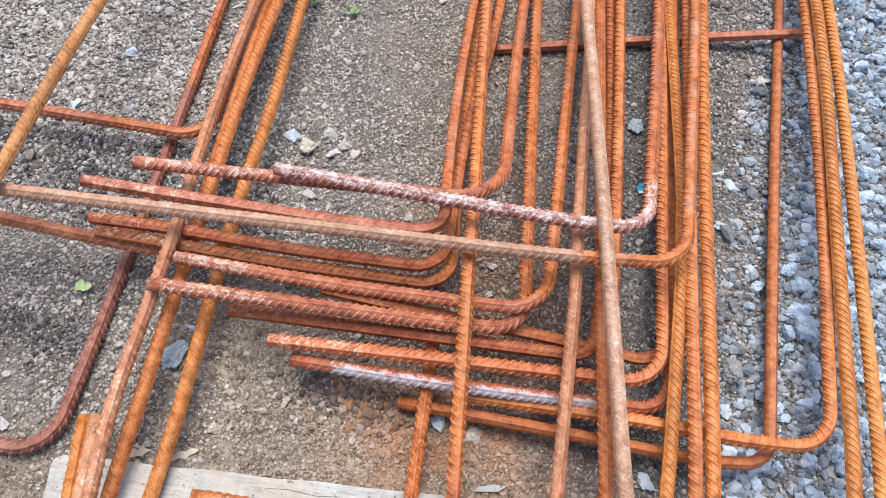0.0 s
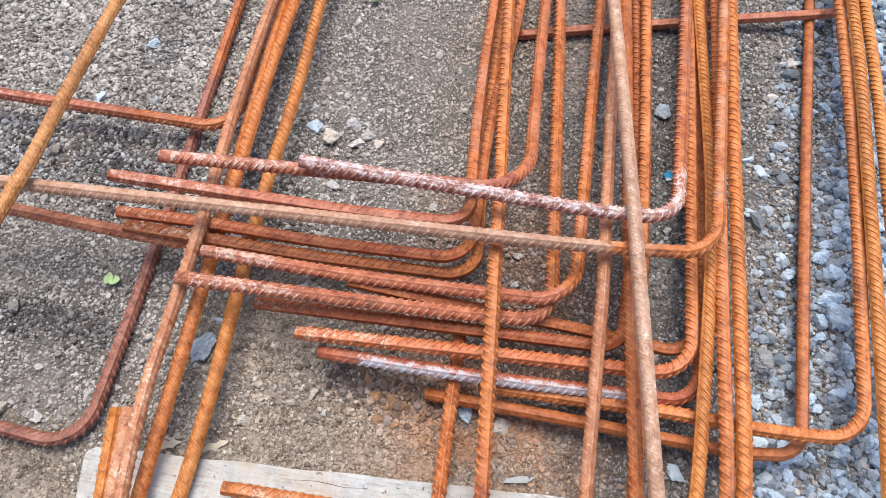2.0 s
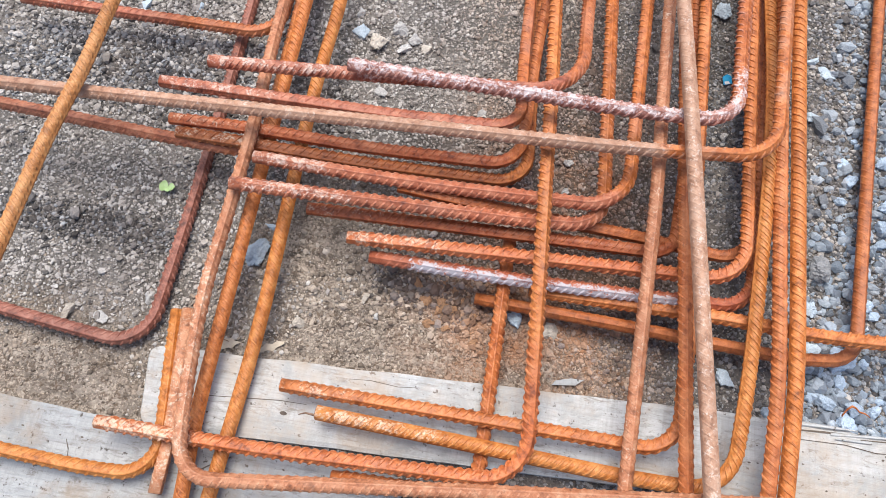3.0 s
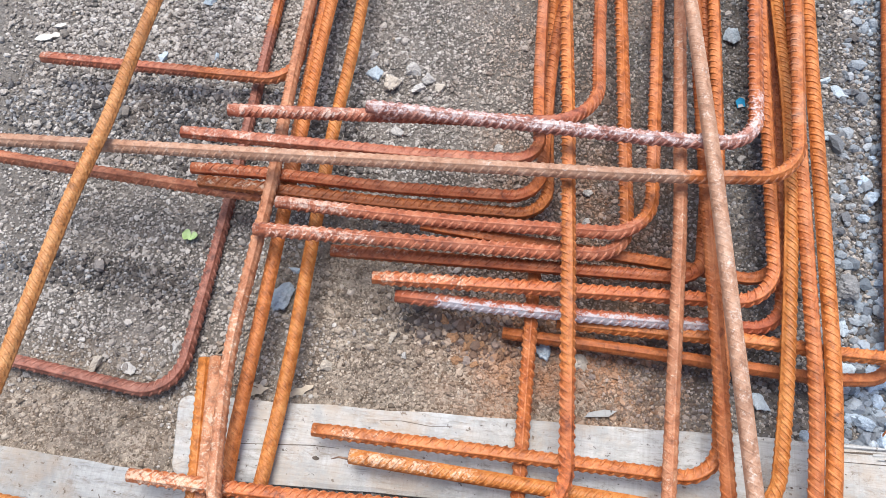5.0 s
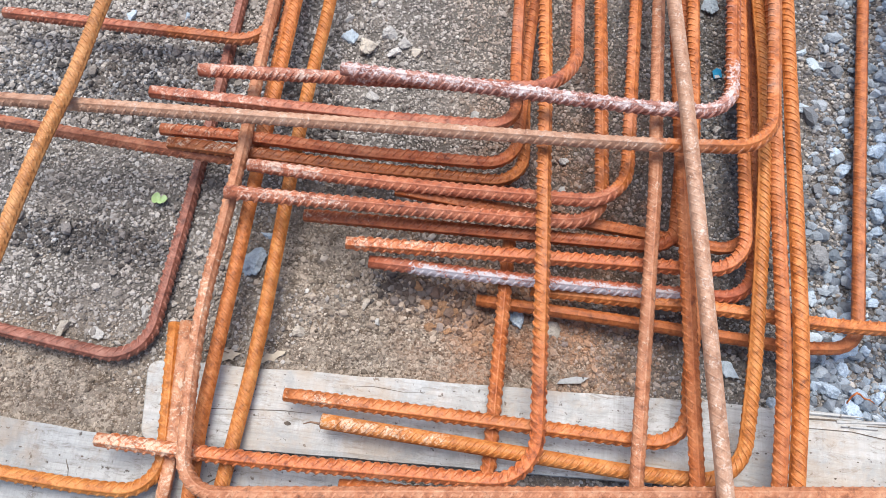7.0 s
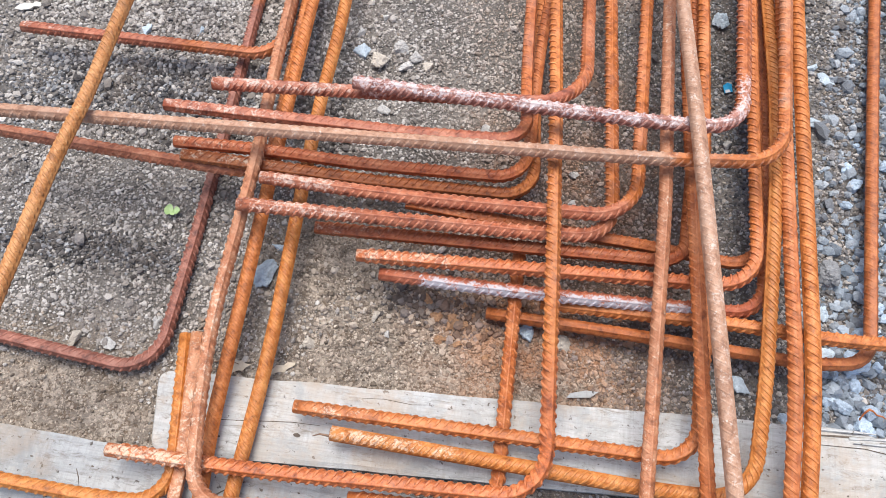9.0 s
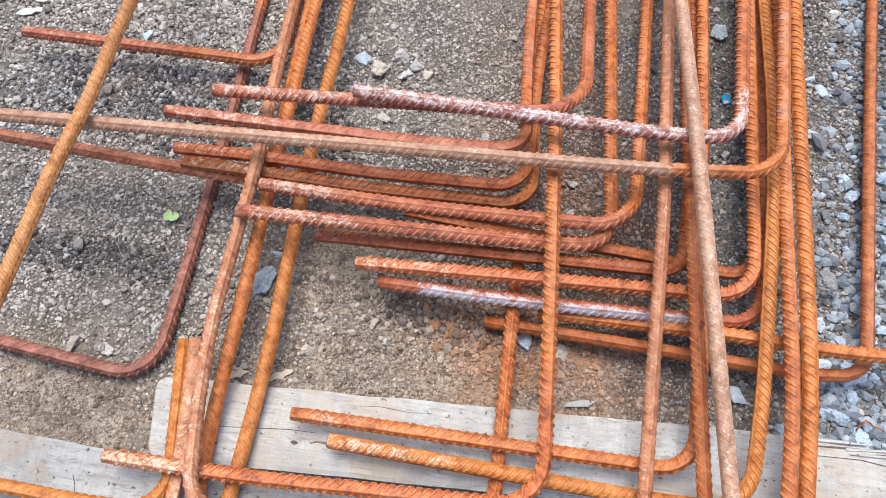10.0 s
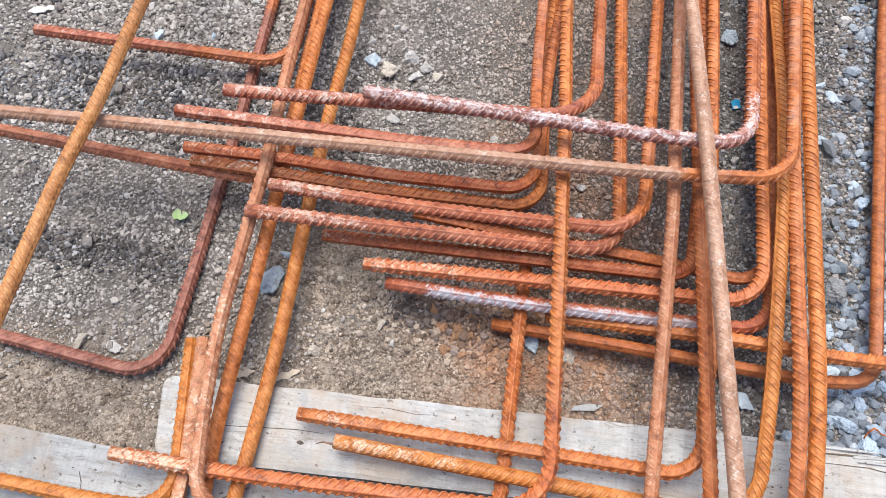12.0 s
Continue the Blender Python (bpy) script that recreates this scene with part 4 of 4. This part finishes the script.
rock("blue-grey stone beside the board", BLUISH, 0.340, -0.357, 0.016, 0.7, 130, 30)
rock("blue-grey stone in shade below the stack", BLUISH, 0.038, -0.322, 0.018, 0.6, 15, 29)
rock("pale flat stone lying on brown earth", TAN, 0.09, -0.33, 0.016, 0.5, 20, 35)
rock("small stone beside tan earth", TAN, -0.185, -0.33, 0.009, 0.7, 50, 26)
rock("small pale stone between bars", PALE, -0.24, -0.165, 0.010, 0.6, 20, 33)
rock("small tan stone between bars", TAN, -0.215, -0.17, 0.009, 0.7, 10, 35)

rng = random.Random(19)
for k in range(22):
    x, y = rng.gauss(-0.05, 0.05), rng.gauss(-0.315, 0.022)
    clod = rock("crumbly rust-brown clod of earth under the hooks", CLOD, x, y, rng.uniform(0.005, 0.012), 0.7, rng.uniform(0, 360), 44 + k % 4)
    clod.name = "earth_clod"
    tagged(clod, category="clod", group="clods of earth")

# bed of crushed stone: single stones in one thing
bed = new("crushed_stone_bed", None)
bed.location = (0.65, 0.1, 0)
tagged(bed, "bed of pale blue-grey crushed stone beside the gravel", "crushed stone")
rng = random.Random(41)
shapes = [rock_mesh("crushed_stone", 60 + k, CRUSHED, 0.85, 18, True, 0.10) for k in range(12)]
laid = []
for _ in range(9000):
    if len(laid) >= 290:
        break
    x, y = rng.uniform(0.40, 0.93), rng.uniform(-0.40, 0.80)
    inside = x - stone_edge(y)
    if inside < -0.07 or (inside < 0 and rng.random() < 0.82):
        continue
    size = rng.choice((0.008, 0.010, 0.012, 0.014, 0.017, 0.021)) * rng.uniform(0.85, 1.15) * (0.6 if inside < 0 else 1)
    if any((x - a) ** 2 + (y - b) ** 2 < (0.70 * (size + c)) ** 2 for a, b, c in laid):
        continue
    laid.append((x, y, size))
    ob = part("crushed_stone", shapes[rng.randrange(12)], bed)
    ob.matrix_basis = pose(x - 0.65, y - 0.1, height(x, y) + size * rng.uniform(0.25, 0.6), rng.uniform(-25, 25), rng.uniform(-25, 25), rng.uniform(0, 360)) @ Matrix.Scale(size, 4)


def heap(count, seed):
    """Middle-sized stones in one mesh, under and beyond the single ones."""
    r = random.Random(seed)
    verts, faces = [], []
    kinds = [([v.co.copy() for v in me.vertices], [tuple(p.vertices) for p in me.polygons]) for me in (rock_mesh("heap", 80 + k, CRUSHED, 0.85, 15, False) for k in range(6))]
    placed = 0
    while placed < count:
        x, y = r.uniform(0.42, 1.02), r.uniform(-0.41, 0.93)
        inside = x - stone_edge(y)
        if inside < -0.05 or (inside < 0 and r.random() < 0.75) or r.random() > blend(0.0, 0.25, 1.02 - x) * blend(0.0, 0.25, 0.95 - y) + 0.1:
            continue
        size = r.uniform(0.007, 0.013) * (0.65 if inside < 0 else 1)
        m = pose(x - 0.65, y - 0.1, height(x, y) + size * r.uniform(0.1, 0.5), r.uniform(0, 360), r.uniform(0, 360), r.uniform(0, 360)) @ Matrix.Scale(size, 4)
        vs, fs = kinds[r.randrange(6)]
        base = len(verts)
        verts += [m @ v for v in vs]
        faces += [tuple(base + i for i in f) for f in fs]
        placed += 1
    return mesh_of("stone_rubble", verts, faces, HEAP)


tagged(part("stone_rubble", heap(650, 12), bed, "smaller blue-grey stones under the top ones"), kind="stuff")


def chips_between(count, seed):
    """Smaller crushed stone that fills the bed."""
    r = np.random.default_rng(seed)
    places, sizes = [], []
    while len(places) < count:
        x, y = r.uniform(0.42, 1.05), r.uniform(-0.42, 0.95)
        inside = x - stone_edge(y)
        if inside < -0.10 or (inside < 0 and r.random() < 0.55) or r.random() > blend(0.0, 0.2, 1.05 - x) * blend(0.0, 0.2, 0.98 - y):
            continue
        s = 0.0036 * math.exp(r.normal(0, 0.4))
        places.append((x, y, height(x, y) + s * r.uniform(0.0, 0.9)))
        sizes.append(s)
    return np.array(places), np.array(sizes)


filling = part("small_crushed_stone", stones_mesh("small_crushed_stone", *chips_between(12500, 8), [CHIPS], 9, rough=0.25, big=0.42), bed, "smaller chips between the stones")
filling.location = (-0.65, -0.1, 0)
tagged(filling, kind="stuff")


def leaf_mesh(name, length, wide, curl, material):
    """A leaf blade with a midrib fold, pointed at both ends, lifted at the tip."""
    verts, faces = [], []
    for k in range(9):
        t = k / 8
        half = wide * math.sin(math.pi * min(1, t * 0.95 + 0.03)) ** 0.8
        z = curl * t * t
        for s in (-1, -0.5, 0, 0.5, 1):
            verts.append((length * t, half * s, z + abs(s) * half * 0.35))
    n = len(verts)
    verts += [(x, y, z - 0.0005) for x, y, z in verts]
    for k in range(8):
        for i in range(4):
            p = k * 5 + i
            faces += [(p, p + 5, p + 6, p + 1), (n + p, n + p + 1, n + p + 6, n + p + 5)]
    return mesh_of(name, verts, faces, material, True)


def seedling(label, x, y, leaves, green=LEAF):
    """A small weed: leaves on a short stem."""
    root = new("seedling", None)
    root.location = (x, y, height(x, y))
    stem = bmesh.new()
    bmesh.ops.create_cone(stem, cap_ends=True, segments=6, radius1=0.001, radius2=0.0007, depth=0.012)
    bmesh.ops.translate(stem, verts=stem.verts, vec=(0, 0, 0.006))
    me = bpy.data.meshes.new("stem")
    stem.to_mesh(me)
    stem.free()
    me.materials.append(LEAF)
    part("stem", me, root)
    for spin, length, wide, off in leaves:
        ob = part("leaf", leaf_mesh("leaf", length, wide, 0.003, green), root)
        ob.matrix_basis = pose(off * math.cos(spin * 2.1), off * math.sin(spin * 3.3), 0.010, 0, -8, spin)
    return tagged(root, label, "seedling")


seedling("pale green two-leaved seedling on grey gravel", -0.523, -0.212, [(170, 0.013, 0.009, 0), (10, 0.013, 0.0065, 0), (300, 0.009, 0.005, 0)])
seedling("small light green weed growing in gravel", -0.248, 0.43, [(a * 37, 0.008 + 0.002 * (a % 3), 0.0032, 0.002 * (a % 8)) for a in range(16)], WEED)
seedling("small green weed growing beside a bar", -0.326, 0.438, [(a * 41, 0.012, 0.005, 0.002 * (a % 7)) for a in range(12)], WEED)


def litter(name, label, category, x, y, z, outline, thick, material, spin, tilt=0):
    """A torn flat scrap with thickness, slightly buckled."""
    bm = bmesh.new()
    face = bm.faces.new([bm.verts.new((px, py, 0.15 * (px * px + py) * 1.0)) for px, py in outline])
    made = bmesh.ops.extrude_face_region(bm, geom=[face])
    bmesh.ops.translate(bm, verts=[g for g in made["geom"] if isinstance(g, bmesh.types.BMVert)], vec=(0, 0, thick))
    bmesh.ops.recalc_face_normals(bm, faces=bm.faces)
    me = bpy.data.meshes.new(name)
    bm.to_mesh(me)
    bm.free()
    me.materials.append(material)
    ob = new(name, me)
    ob.matrix_basis = pose(x, y, height(x, y) + z, tilt, 0, spin)
    return tagged(ob, label, category)


scrap = litter("plastic_scrap", "torn blue and white plastic scrap on gravel", "plastic scrap", 0.322, 0.140, 0.006, [(-0.008, -0.007), (0.006, -0.008), (0.008, 0.004), (0.002, 0.009), (-0.007, 0.006)], 0.0012, BLUE, 25, 12)
tag = bmesh.new()
tag.faces.new([tag.verts.new(p) for p in ((-0.007, -0.006, 0.0016), (0.002, -0.007, 0.0016), (0.001, -0.002, 0.0016), (-0.006, -0.001, 0.0016))])
bmesh.ops.translate(tag, verts=tag.verts, vec=(0, -0.001, 0.0002))
tm = bpy.data.meshes.new("white_print")
tag.to_mesh(tm)
tag.free()
tm.materials.append(WHITE)
part("white_print", tm, scrap, "white printed patch")
litter("dry_leaf", "torn pale dry leaf lying beside the board", "leaf", -0.372, -0.430, 0.006, [(-0.022, -0.002), (-0.016, -0.007), (-0.008, -0.006), (-0.003, -0.010), (0.006, -0.007), (0.012, -0.008), (0.016, -0.003), (0.024, 0.001), (0.015, 0.003), (0.010, 0.007), (0.002, 0.005), (-0.006, 0.008), (-0.013, 0.004)], 0.0008, DRY, 8, 6)
litter("dry_leaf", "curled brown dry leaf beside the board", "leaf", -0.306, -0.425, 0.006, [(-0.022, -0.002), (-0.012, -0.006), (-0.004, -0.004), (0.004, -0.007), (0.010, -0.003), (0.020, -0.001), (0.023, 0.003), (0.012, 0.006), (0.005, 0.003), (-0.004, 0.006), (-0.010, 0.002)], 0.0008, DRY, 22, 8)
litter("wood_chip", "flat splinter of pale wood on gravel", "wood chip", -0.887, 0.138, 0.006, [(-0.026, -0.003), (-0.014, -0.007), (0.002, -0.006), (0.008, -0.002), (0.019, -0.004), (0.023, 0.003), (0.012, 0.006), (0.006, 0.003), (-0.008, 0.006), (-0.018, 0.003)], 0.002, PALE_WOOD, 15, 3)
litter("wood_chip", "small curled sliver of pale wood on gravel", "wood chip", -0.875, 0.163, 0.006, [(-0.012, -0.002), (0.003, -0.004), (0.014, 0.0), (0.01, 0.004), (-0.004, 0.002)], 0.002, PALE_WOOD, 10, 5)
litter("wood_chip", "splinter of grey wood lying on brown earth", "wood chip", 0.122, -0.400, 0.006, [(-0.022, -0.003), (0.012, -0.005), (0.024, 0.002), (0.006, 0.005), (-0.016, 0.003)], 0.004, GREY_WOOD, 12, 3)


def twig(label, pts, thick):
    """A thin bent stick, tapering to its tip."""
    verts, faces = [], []
    for k, p in enumerate(pts):
        r = thick * (1 - 0.6 * k / (len(pts) - 1))
        for i in range(6):
            g = i * math.tau / 6
            verts.append((p[0], p[1] + r * math.cos(g), p[2] + r * math.sin(g)))
    for k in range(len(pts) - 1):
        for i in range(6):
            j = (i + 1) % 6
            faces.append((6 * k + i, 6 * k + j, 6 * k + 6 + j, 6 * k + 6 + i))
    faces += [tuple(range(6)), tuple(len(verts) - 6 + i for i in range(6))]
    return tagged(new("twig", mesh_of("twig", verts, faces, TWIG, True)), label, "twig")


wire = twig("bent rusty tie wire lying on crushed stone", [(0.498, -0.381, 0.014), (0.500, -0.374, 0.023), (0.505, -0.369, 0.027), (0.511, -0.370, 0.025), (0.517, -0.374, 0.022), (0.525, -0.375, 0.022), (0.533, -0.378, 0.018)], 0.0022)
wire.name = "tie_wire"
tagged(wire, category="wire")
wire.data.materials[0] = FINISH["red"]
twig("thin dark twig beside the board", [(-0.40, -0.43, 0.006), (-0.385, -0.424, 0.008), (-0.365, -0.428, 0.006)], 0.0012)
twig("thin rusty wire stub at a bar end", [(-0.204, -0.512, 0.054), (-0.222, -0.511, 0.052), (-0.232, -0.514, 0.046)], 0.0018)
